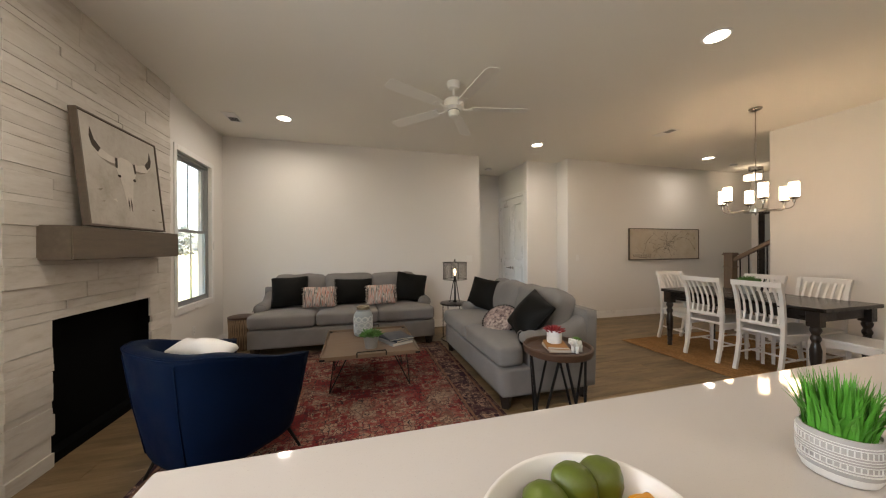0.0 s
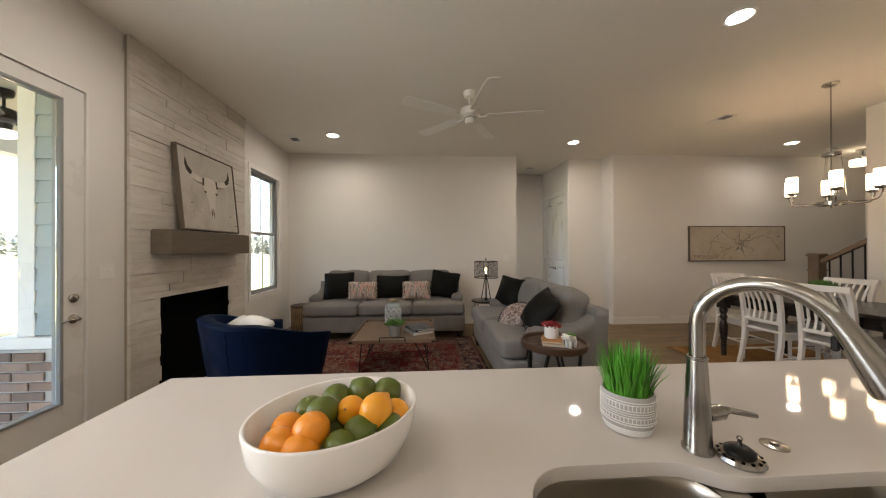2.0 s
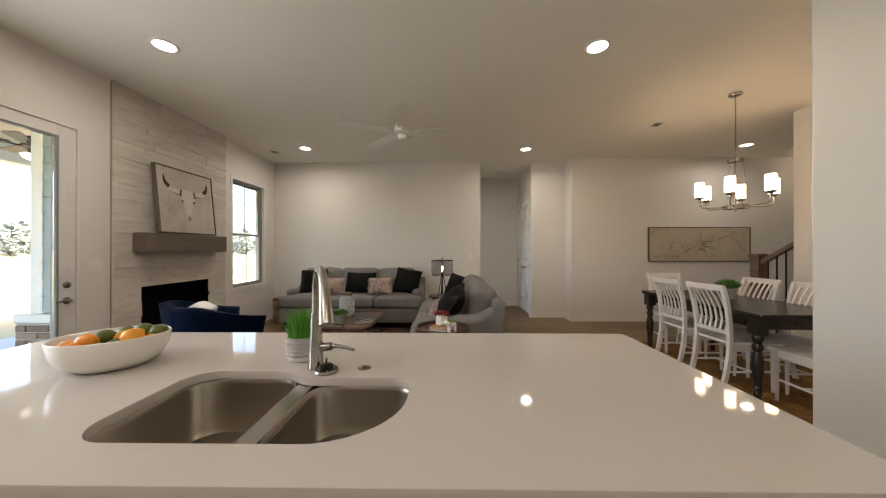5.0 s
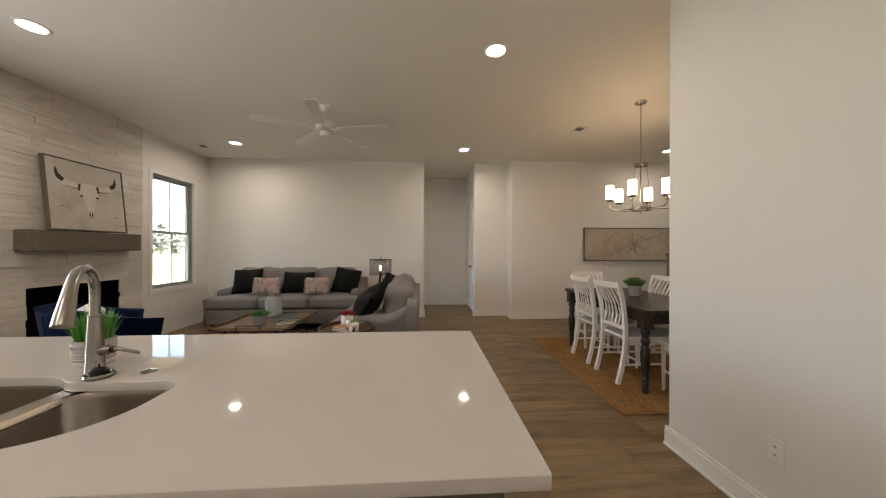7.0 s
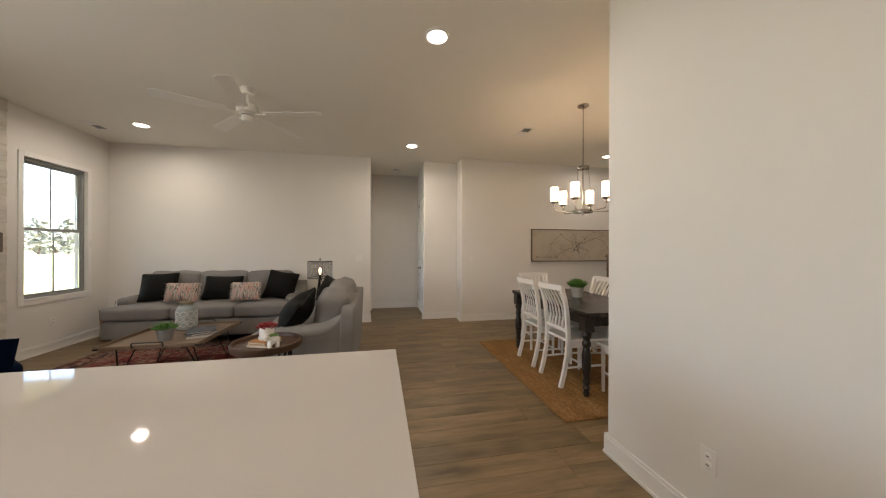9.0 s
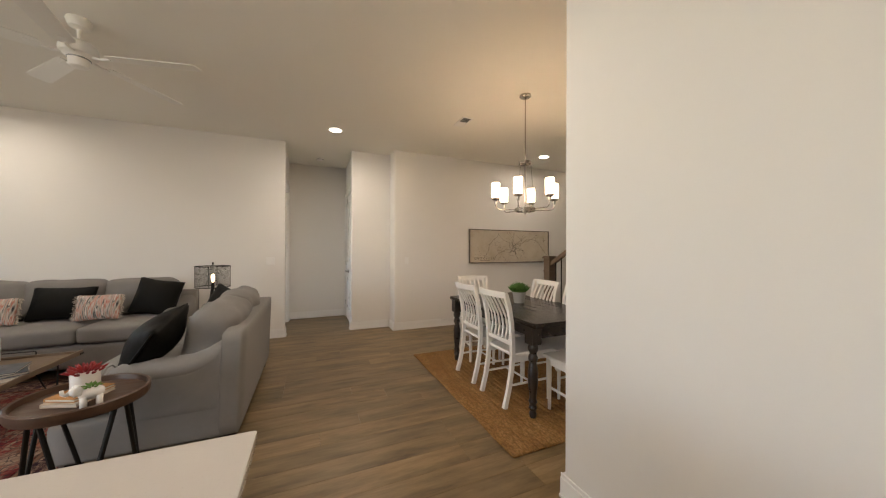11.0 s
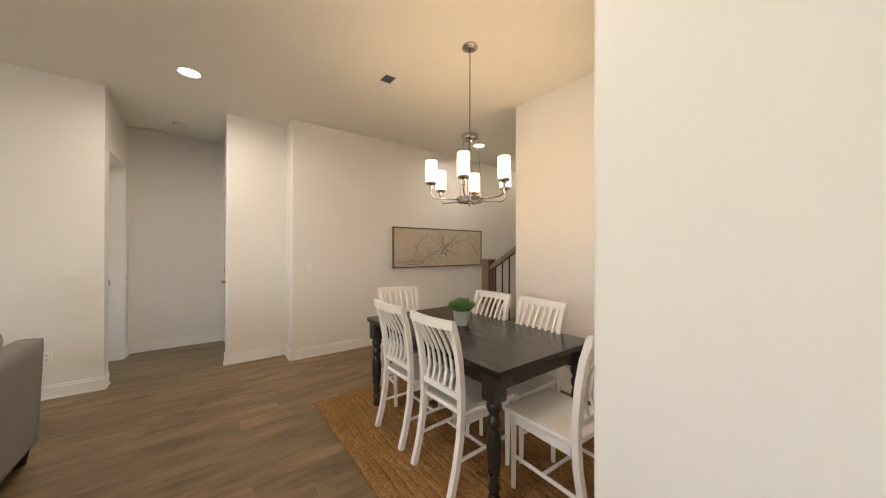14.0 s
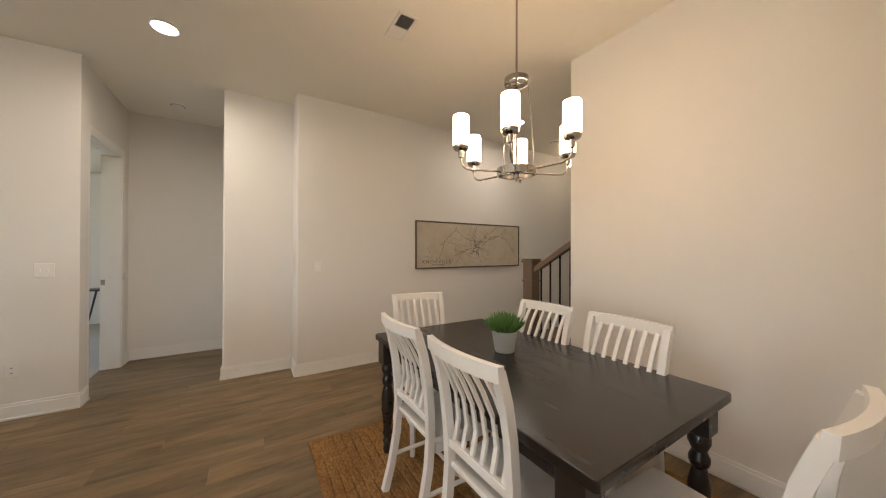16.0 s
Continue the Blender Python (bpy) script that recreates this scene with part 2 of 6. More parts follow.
def quartz_mat():
    m, nt, b = nodes("white_quartz")
    vec = coords(nt, (1, 1, 1), False)
    fleck, cloud = noise_tex(nt, vec, 260.0, 2.0), noise_tex(nt, vec, 2.0, 4.0)
    c = mixed(nt, ramp(nt, fleck, [(0.62, 0.0), (0.72, 0.5)]), (0.56, 0.52, 0.48), (0.46, 0.42, 0.38))
    c = mixed(nt, ramp(nt, cloud, [(0.35, 0.25), (0.7, 0.0)]), c, (0.50, 0.46, 0.42))
    nt.links.new(c, b.inputs["Base Color"])
    nt.links.new(ramp(nt, cloud, [(0.3, 0.035), (0.7, 0.06)]), b.inputs["Roughness"])
    b.inputs["Specular IOR Level"].default_value = 0.26
    return m


def jute_mat():
    """Chunky twisted fibre: short knots, patchy colour, shade in the gaps painted in."""
    m, nt, b = nodes("jute_weave")
    vec = coords(nt, (1, 0.55, 1), False)
    knot = node(nt, "TexVoronoi", Scale=74.0)
    nt.links.new(vec, knot.inputs["Vector"])
    patch, fibre = noise_tex(nt, vec, 5.0, 4.0, 0.65), noise_tex(nt, vec, 240.0, 3.0)
    c = ramp(nt, patch, [(0.32, (0.225, 0.110, 0.036)), (0.50, (0.30, 0.155, 0.055)), (0.70, (0.38, 0.215, 0.085))])
    c = mixed(nt, ramp(nt, knot.outputs["Distance"], [(0.34, 0.0), (0.66, 0.6)]), c, (0.13, 0.064, 0.022))
    c = mixed(nt, ramp(nt, fibre, [(0.45, 0.0), (0.8, 0.4)]), c, (0.46, 0.29, 0.13))
    nt.links.new(c, b.inputs["Base Color"])
    b.inputs["Roughness"].default_value = 0.95
    b.inputs["Specular IOR Level"].default_value = 0.15
    bumped(nt, b, ramp(nt, knot.outputs["Distance"], [(0.0, 1.0), (0.7, 0.0)]), 0.8, 0.006)
    return m


def stone_mat():
    m, nt, b = nodes("whitewashed_ledger")
    vec = coords(nt, (1, 2.2, 9))
    vf = coords(nt, (1, 6, 40))
    big, grain = noise_tex(nt, vec, 2.4, 5.0, 0.65), noise_tex(nt, vf, 3.0, 5.0, 0.7)
    c = ramp(nt, big, [(0.25, (0.50, 0.45, 0.38)), (0.42, (0.62, 0.58, 0.52)), (0.75, (0.70, 0.67, 0.62))])
    c = mixed(nt, ramp(nt, grain, [(0.55, 0.0), (0.8, 0.35)]), c, (0.46, 0.41, 0.34))
    info = node(nt, "ObjectInfo")
    c = mixed(nt, 1.0, c, ramp(nt, info.outputs["Random"], [(0, (0.90, 0.89, 0.87)), (1, (1.03, 1.02, 1.01))]), "MULTIPLY")
    nt.links.new(c, b.inputs["Base Color"])
    b.inputs["Roughness"].default_value = 0.8
    bumped(nt, b, mixed(nt, 0.5, big, grain), 0.4, 0.004)
    return m


def brushed(name, col=(0.55, 0.53, 0.50), rough=0.28, stretch=(8, 8, 90)):
    m, nt, b = nodes(name)
    vec = coords(nt, stretch)
    g = noise_tex(nt, vec, 9.0, 3.0)
    nt.links.new(mixed(nt, g, [v * 0.985 for v in col], col), b.inputs["Base Color"])
    nt.links.new(ramp(nt, g, [(0.3, rough - 0.008), (0.7, rough + 0.008)]), b.inputs["Roughness"])
    b.inputs["Metallic"].default_value = 1.0
    return m


M_WALL = surf("wall_paint", (0.76, 0.73, 0.69), 0.62, var=0.02, scale=0.8, fine=160, bump=0.06, spec=0.3)
M_CEIL = surf("ceiling_paint", (0.84, 0.81, 0.735), 0.85, var=0.02, scale=0.7, fine=120, bump=0.06, spec=0.2)
M_TRIM = surf("trim_paint", (0.80, 0.78, 0.75), 0.35, var=0.02, scale=2, fine=60, bump=0.02)
M_DOOR = surf("door_paint", (0.78, 0.76, 0.73), 0.32, var=0.02, scale=2, fine=60, bump=0.02)
M_OAK = floor_wood()
M_STONE = stone_mat()
M_QUARTZ = quartz_mat()
M_MANTEL = surf("weathered_beam", (0.175, 0.14, 0.105), 0.75, var=0.35, scale=3, fine=40, bump=0.5, dist=0.003, stretch=(12, 1, 12), spec=0.3)
M_PITCH = surf("firebox_black", (0.004, 0.004, 0.004), 0.9, var=0.3, bump=0.2, spec=0.04)
M_SASH = surf("grey_sash", (0.27, 0.275, 0.27), 0.45, var=0.05, bump=0.03)
M_GLASS = glass_mat("pane_glass")
M_NICKEL = brushed("brushed_nickel", (0.38, 0.36, 0.33), 0.22)
M_STEEL = brushed("sink_steel", (0.44, 0.40, 0.34), 0.30, (5, 5, 5))
# lighter copy of the sink steel: the saddle's brightness is put into the colour
M_STEEL_LIT = brushed("sink_steel_lit", (0.48, 0.45, 0.40), 0.25, (5, 5, 5))
M_BLACKM = surf("black_iron", (0.018, 0.017, 0.016), 0.45, 0.6, var=0.2, bump=0.1)
M_BLACKW = surf("ebony_wood", (0.022, 0.015, 0.011), 0.33, var=0.3, scale=4, fine=60, bump=0.15, stretch=(6, 1, 6))
M_TABLETOP = surf("worn_espresso", (0.016, 0.0115, 0.009), 0.25, var=0.12, scale=2.2, fine=50, bump=0.06, rvar=0.04, stretch=(8, 1, 8))
M_WCHAIR = surf("white_chair_paint", (0.80, 0.77, 0.73), 0.38, var=0.03, scale=5, fine=60, bump=0.05)
M_SOFA = surf("grey_weave", (0.225, 0.210, 0.196), 0.92, var=0.16, scale=7, fine=420, bump=0.4, dist=0.0012, sheen=0.05, spec=0.2)
M_BLUE = surf("navy_velvet", (0.0018, 0.008, 0.028), 0.6, var=0.4, scale=5, fine=220, bump=0.1, sheen=0.0, spec=0.06)
M_DARKP = surf("charcoal_velvet", (0.008, 0.0072, 0.0055), 0.6, var=0.6, scale=9, fine=200, bump=0.25, sheen=0.0, spec=0.13)
M_CREAM = surf("cream_cloth", (0.72, 0.68, 0.62), 0.9, var=0.08, scale=10, fine=240, bump=0.3, sheen=0.2)
M_JUTE = jute_mat()
M_SEAT = M_WCHAIR

# ---- structure ----
H = 3.05
WY0, WY1 = 4.025, 4.875  # the living room window, along its wall
# the opening at y -0.85 to 0.83 is unseen, added for the daylight fill
solid("wall_west", [
    (-1.86, -1.70, -3.2, -0.85, 0, H), (-1.86, -1.70, -0.85, 0.83, 0, 0.85), (-1.86, -1.70, -0.85, 0.83, 2.45, H), (-1.86, -1.70, 0.83, 1.022, 0, H), (-1.86, -1.70, 1.022, 1.966, 2.46, H),
    (-1.86, -1.70, 1.966, 2.51, 0, H), (-1.86, -1.70, 2.51, 3.495, 0.925, H), (-1.86, -1.70, 3.495, WY0, 0, H),
    (-1.86, -1.70, WY0, WY1, 0, 0.71), (-1.86, -1.70, WY0, WY1, 2.475, H), (-1.86, -1.70, WY1, 5.40, 0, H)], M_WALL)
solid("wall_north", [(-1.70, 2.365, 5.245, 5.40, 0, H)], M_WALL)
solid("wall_hall_west", [(2.19, 2.345, 5.40, 5.46, 0, H), (2.19, 2.345, 5.46, 6.33, 2.44, H), (2.19, 2.345, 6.33, 6.585, 0, H)], M_WALL)
solid("wall_hall_north", [(2.19, 4.12, 6.585, 6.70, 0, H)], M_WALL)
solid("wall_hall_east", [(3.40, 3.52, 5.42, 5.46, 0, H), (3.40, 3.52, 5.46, 6.51, 2.44, H), (3.40, 3.52, 6.51, 6.585, 0, H)], M_WALL)
solid("wall_closet", [(3.52, 4.12, 5.42, 5.45, 0, H), (4.0, 4.12, 5.45, 6.584, 0, H)], M_WALL)


def soft_wall(name, pts, material):
    """A wall whose outer corners are slightly rounded, standing on that outline."""
    bm = outline([pts], H)
    bmesh.ops.translate(bm, verts=bm.verts, vec=(0, 0, H))
    return part(name, bm, material, None, "", "edges", "structure")


def nose(cx, cy, r, a0, a1, n=5):
    return [(cx + r * math.cos(radians(a0 + (a1 - a0) * i / n)), cy + r * math.sin(radians(a0 + (a1 - a0) * i / n))) for i in range(n + 1)]


R = 0.02
soft_wall("wall_hall_pier", [(4.035, 5.42), (3.37, 5.42)] + nose(3.37 + R, 5.30 + R, R, 180, 270) + [(4.035, 5.30)], M_WALL)
soft_wall("wall_dining_north", [(9.0, 5.44), (4.035, 5.44)] + nose(4.035 + R, 4.98 + R, R, 180, 270) + [(9.0, 4.98)], M_WALL)
soft_wall("wall_kitchen_east", [(4.03, -3.2), (6.03, -3.2), (6.03, 1.14)] + nose(4.03 + R, 1.14 - R, R, 90, 180), M_WALL)
soft_wall("wall_dining_east", [(6.03, -3.2), (6.19, -3.2)] + nose(6.19 - R, 3.07 - R, R, 0, 90) + nose(6.03 + R, 3.07 - R, R, 90, 180), M_WALL)
solid("wall_kitchen_south", [(-1.86, 4.03, -3.32, -3.2, 0, H)], M_WALL)
solid("wall_stair_east", [(7.25, 7.37, -3.2, 3.2, 0, H)], M_WALL)
solid("wall_stair_south", [(6.19, 7.25, -0.2, -0.1, 0, H), (7.37, 9.0, 3.08, 3.2, 0, H)], M_WALL)
solid("wall_foyer_east", [(9.0, 9.14, 3.08, 3.6, 0, H), (9.0, 9.14, 3.6, 4.86, 2.2, H), (9.0, 9.14, 4.86, 5.44, 0, H)], M_WALL)
solid("ceiling", [(-1.86, 9.14, -3.32, 6.84, H, H + 0.12)], M_CEIL)
solid("floor", [(-1.86, 9.14, -3.32, 6.84, -0.06, -0.012)], M_PITCH)

# baseboards: a tall board, a cap bead and a shoe
BASE_H = 0.13


def baseboard(name, x0, y0, x1, y1, side):
    """Along a wall from one point to the other; side is the way that it stands out from the wall."""
    bm = bmesh.new()
    dx, dy = side
    for t, z0, z1 in ((0.013, 0, BASE_H - 0.022), (0.009, BASE_H - 0.022, BASE_H), (0.022, 0, 0.018)):
        xa, xb = sorted((x0, x1))
        ya, yb = sorted((y0, y1))
        xs = (xa, xb) if not dx else sorted((xa, xa + dx * t))
        ys = (ya, yb) if not dy else sorted((ya, ya + dy * t))
        box(bm, *xs, *ys, z0, z1, 0.002)
    return part(name, bm, M_TRIM, None, "", kind="structure")


for k, row in enumerate([
    (-1.70, 3.815, -1.70, 5.225, (1, 0)), (-1.70, 1.97, -1.70, 2.215, (1, 0)), (-1.70, 5.245, 2.38, 5.245, (0, -1)), (2.365, 5.245, 2.365, 5.40, (1, 0)),
    (2.345, 6.41, 2.345, 6.565, (1, 0)), (2.365, 6.585, 3.38, 6.585, (0, -1)), (3.355, 5.30, 4.015, 5.30, (0, -1)), (3.37, 5.30, 3.37, 5.42, (-1, 0)),
    (4.035, 4.965, 4.035, 5.28, (-1, 0)), (4.035, 4.98, 8.98, 4.98, (0, -1)), (4.03, -3.2, 4.03, 1.155, (-1, 0)), (4.03, 1.14, 6.01, 1.14, (0, 1)),
    (6.03, 1.16, 6.03, 3.07, (-1, 0)), (6.03, 3.07, 6.19, 3.07, (0, 1)), (9.0, 4.87, 9.0, 4.96, (-1, 0))]):
    baseboard("baseboard_%d" % (k + 1), *row)

# ---- kitchen island ----
ISX, ISY, ISZ = 0.031, -0.135, 0.907  # offset of the island, height of its top
island = thing("kitchen_island", pose(ISX, ISY, ISZ - 0.915), "kitchen island base with olive grey cabinet fronts", "kitchen island")
M_CAB = surf("olive_grey_paint", (0.14, 0.125, 0.085), 0.45, var=0.05, bump=0.03)
bm = bmesh.new()
for b in ((0.05, 0.77, -0.12, 0.56, 0.10, 0.872), (1.60, 2.50, -0.12, 0.56, 0.10, 0.872), (0.77, 1.60, -0.12, 0.56, 0.10, 0.62), (0.77, 1.60, 0.405, 0.56, 0.62, 0.872), (0.77, 1.60, -0.12, -0.106, 0.62, 0.872)):
    box(bm, *b)
box(bm, 0.08, 2.47, -0.05, 0.52, 0.0, 0.10)
part("body", bm, M_CAB, island)
for k in range(5):
    x0 = 0.08 + k * 0.484
    door = part("cabinet_door", one(box, x0, x0 + 0.45, -0.142, -0.121, 0.13, 0.80, 0.003), M_CAB, island)
    bm = bmesh.new()
    for b in ((x0, x0 + 0.06), (x0 + 0.39, x0 + 0.45)):
        box(bm, *b, -0.150, -0.1425, 0.13, 0.80, 0.002)
    for b in ((0.13, 0.19), (0.74, 0.80)):
        box(bm, x0 + 0.06, x0 + 0.39, -0.150, -0.1425, *b, 0.002)
    part("door_frame", bm, M_CAB, door)

def sink_hole():
    """The two bowls' common outline, with a notch at the back where the divider stands."""
    pts = [(0.80 + 0.10 - 0.10 * math.cos(a), -0.09 + 0.10 - 0.10 * math.sin(a)) for a in [math.pi / 2 * i / 8 for i in range(9)]]
    pts += [(1.565 - 0.22 + 0.22 * math.sin(a), -0.09 + 0.22 - 0.22 * math.cos(a)) for a in [math.pi / 2 * i / 10 for i in range(11)]]
    pts += [(1.565 - 0.07 + 0.07 * math.cos(a), 0.272 - 0.07 + 0.07 * math.sin(a)) for a in [math.pi / 2 * i / 6 for i in range(7)]]
    pts += [(1.26, 0.272), (1.215, 0.274), (1.185, 0.283), (1.16, 0.301), (1.13, 0.320), (1.08, 0.327)]
    pts += [(0.80 + 0.10 - 0.10 * math.sin(a), 0.327 - 0.10 + 0.10 * math.cos(a)) for a in [math.pi / 2 * i / 8 for i in range(9)]]
    return [(x, y + 0.032) for x, y in pts]


top = outline([round_rect(-0.231, 2.576, -0.180, 0.863, 0.006, 3), sink_hole()], 0.03, 0.002)
bmesh.ops.translate(top, verts=top.verts, vec=(ISX, ISY, ISZ))
counter = part("countertop", top, M_QUARTZ, None, "white quartz countertop with a cut-out sink opening", "edges", category="countertop")

# ---- stone chimney breast ----
solid("fireplace_wall", [(-1.70, -1.672, 2.23, 2.51, 0, H), (-1.70, -1.672, 3.495, 3.80, 0, H), (-1.70, -1.672, 2.51, 3.495, 0.925, H)], surf("mortar", (0.36, 0.31, 0.25), 0.9))
fire = thing("fireplace", pose(-1.70, 3.0025, 0), "black recessed firebox in a whitewashed ledger stone wall", "fireplace")
bm = bmesh.new()
box(bm, -0.45, -0.40, -0.49, 0.49, 0.0, 0.925)
for s in (-1, 1):
    box(bm, -0.40, 0.03, s * 0.4925 - 0.012, s * 0.4925 + 0.012, 0.0, 0.925)
box(bm, -0.40, 0.03, -0.48, 0.48, 0.913, 0.937)
box(bm, -0.40, 0.03, -0.48, 0.48, 0.0, 0.06)
part("firebox", bm, M_PITCH, fire)
# flat black sheet across the opening, in place of its dark inside
part("fire_screen", one(box, -0.06, -0.05, -0.479, 0.479, 0.06, 0.913), M_PITCH, fire)

bm = bmesh.new()
box(bm, -1.672, -1.485, 2.41, 3.60, 1.305, 1.523, 0.006, 2)
bmesh.ops.subdivide_edges(bm, edges=[e for e in bm.edges if e.calc_length() > 0.5], cuts=14)
for v in bm.verts:
    v.co += 0.004 * noise.noise_vector(v.co * 5)
part("mantel_shelf", bm, M_MANTEL, None, "chunky weathered grey-brown timber beam mantel", category="mantel")


# ---- sofas ----
def sofa(name, width, seats, m, label, lumps, high):
    """Local: the back stands along +y, the front faces -y; depth about one metre."""
    so = thing(name, m, label, "sofa", "grey sofas")
    w = width / 2
    part("base", one(soft, (0, -0.005, 0.245), (width - 0.01, 0.93, 0.25), 0.018, (0, 0.003, 0), 8), M_SOFA, so, smooth=True)
    part("back_frame", one(soft, (0, 0.405, 0.485), (width, 0.13, 0.72), 0.022, (0, 0, 0), 8, Matrix.Rotation(radians(-2), 3, "X")), M_SOFA, so, smooth=True)
    for s in (-1, 1):
        bm2 = bmesh.new()
        soft(bm2, (s * (w - 0.085), 0.09, 0.46), (0.16, 0.60, 0.34), 0.03, (0.004, 0.0, 0.0), 8)
        soft(bm2, (s * (w - 0.095), 0.075, 0.60), (0.19, 0.63, 0.15), 0.074, (0.0, 0.010, 0.008), 8)
        for v in bm2.verts:
            k = max(0.0, (v.co.y - 0.10) / 0.30)
            if v.co.z > 0.55:
                v.co.z += 0.16 * min(1.0, k) ** 2.2
        part("arm", bm2, M_SOFA, so, smooth=True)
        part("welt", one(tube, [(s * (w - 0.17), -0.239, 0.40), (s * (w - 0.178), -0.241, 0.56), (s * (w - 0.165), -0.240, 0.635), (s * (w - 0.12), -0.240, 0.668), (s * (w - 0.07), -0.240, 0.668), (s * (w - 0.025), -0.240, 0.635), (s * (w - 0.012), -0.240, 0.58)], 0.004, 6), M_SOFA, so, smooth=True)
    inner = width - 0.36
    cw = (width - 0.01) / seats
    for k in range(seats):
        x0, x1 = -width / 2 + 0.005 + cw * k, -width / 2 + 0.005 + cw * (k + 1)
        bm2 = one(soft, ((x0 + x1) / 2, -0.13, 0.475), (cw - 0.008, 0.74, 0.19), 0.05, (0.003, 0.008, 0.020), 12, None, 0.008, k * 7)
        for v in bm2.verts:  # behind the arms' fronts the end cushions are narrower
            lim = w - 0.185
            if v.co.y > -0.235 and abs(v.co.x) > lim:
                v.co.x = math.copysign(lim, v.co.x)
        part("seat_cushion", bm2, M_SOFA, so, smooth=True)
    bw = inner / seats
    for k in range(seats):
        x = -inner / 2 + bw * (k + 0.5)
        tilt = Matrix.Rotation(radians(-15), 3, "X")
        part("back_cushion", one(soft, (x, 0.235, high), (bw + 0.02, 0.24, 0.46), 0.07, (0.012, 0.055, 0.006), 12, tilt, lumps, k * 5 + 3), M_SOFA, so, smooth=True)
    for sx in (-1, 1):
        for sy in (-0.40, 0.38):
            part("foot", one(lathe, [(0.040, 0.0), (0.062, 0.125)], 4, (sx * (w - 0.08), sy, 0)), M_BLACKW, so)
    for o in so.children:
        o.data.transform(Matrix.Diagonal((1, 1, 0.957, 1)))
    return so


sofa_a = sofa("sofa", 2.40, 3, pose(0.085, 4.755, 0), "long grey woven fabric sofa with three seats along the wall", 0.02, 0.80)
sofa_b = sofa("loveseat", 1.735, 2, pose(1.83, 3.165, 0, 0, 0, -90), "grey woven fabric loveseat with plump leaning back cushions", 0.035, 0.765)


# ---- dining set ----
def dining_chair(m):
    ch = thing("dining_chair", m, "white painted slat-back wooden dining chair", "chair", "chairs round the table")
    bm = one(soft, (0.03, 0, 0.455), (0.46, 0.45, 0.035), 0.014, (0, 0, 0.0), 6)
    for v in bm.verts:
        v.co.y *= 1 - 0.10 * (0.26 - v.co.x) / 0.46
        if v.co.z > 0.46:
            v.co.z -= 0.012 * max(0, 1 - (v.co.x / 0.2) ** 2) * max(0, 1 - (v.co.y / 0.2) ** 2)
    part("seat", bm, M_WCHAIR, ch, smooth="edges")
    bm = bmesh.new()
    for s in (-1, 1):
        box(bm, -0.17, 0.21, s * 0.185 - 0.011, s * 0.185 + 0.011, 0.385, 0.44, 0.002)
    box(bm, 0.20, 0.222, -0.185, 0.185, 0.385, 0.44, 0.002)
    part("apron", bm, M_WCHAIR, ch)
    curve = [(-0.275, 0.0), (-0.235, 0.15), (-0.205, 0.32), (-0.195, 0.46), (-0.20, 0.60), (-0.215, 0.75), (-0.24, 0.88), (-0.275, 0.99)]
    for s in (-1, 1):
        part("back_post", one(strip, [(x, s * (0.185 + 0.02 * max(0, z - 0.46)), z) for x, z in curve], 0.034, 0.036), M_WCHAIR, ch)
        part("front_leg", one(lathe, [(0.017, 0.0), (0.025, 0.44)], 4, (0.20, s * 0.19, 0)), M_WCHAIR, ch)
    bm = bmesh.new()
    n, rings = 8, []
    for a in range(n + 1):
        y = -0.215 + 0.43 * a / n
        dip = 0.030 * (1 - (y / 0.215) ** 2)
        x = -0.275 - dip
        rings.append([bm.verts.new(q) for q in ((x - 0.014, y, 0.958), (x + 0.012, y, 0.953), (x + 0.008, y, 1.012), (x - 0.018, y, 1.012))])
    ring_join(bm, rings)
    part("crest_rail", bm, M_WCHAIR, ch)
    bm = bmesh.new()
    box(bm, -0.212, -0.188, -0.172, 0.172, 0.535, 0.572, 0.003)
    part("lower_rail", bm, M_WCHAIR, ch)
    for k in range(6):
        y = -0.145 + 0.058 * k
        dip = 0.030 * (1 - (y / 0.215) ** 2)
        pts = [(-0.20, y, 0.56), (-0.178, y, 0.66), (-0.185 - dip * 0.4, y, 0.77), (-0.225 - dip * 0.8, y, 0.88), (-0.272 - dip, y, 0.968)]
        part("slat", one(strip, pts, 0.020, 0.011), M_WCHAIR, ch)
    for s in (-1, 1):
        part("side_stretcher", one(tube, [(-0.225, s * 0.185, 0.19), (0.20, s * 0.19, 0.19)], 0.011, 8), M_WCHAIR, ch)
    part("cross_stretcher", one(tube, [(0.0, -0.186, 0.19), (0.0, 0.186, 0.19)], 0.010, 8), M_WCHAIR, ch)
    for o in ch.children:
        o.data.transform(Matrix.Diagonal((1, 1, 0.983, 1)))
    return ch


chair = dining_chair(pose(4.535, 2.787, 0.012, 0, 0, 0))
for x, y, a in ((4.535, 2.245, 1), (5.03, 2.73, 180), (5.025, 2.20, 179), (4.74, 3.32, -99), (4.80, 1.70, 88)):
    copy_thing(chair, pose(x, y, 0.012, 0, 0, a))


table = thing("dining_table", pose(4.808, 2.57, 0.012), "dark espresso farmhouse dining table with turned legs", "table")
bm = outline([[(-0.46, -0.835), (0.46, -0.835), (0.47, -0.825), (0.47, 0.825), (0.46, 0.835), (-0.46, 0.835), (-0.47, 0.825), (-0.47, -0.825)]], 0.036, 0.004)
bmesh.ops.translate(bm, verts=bm.verts, vec=(0, 0, 0.753))
part("tabletop", bm, M_TABLETOP, table, smooth="edges")
bm = bmesh.new()
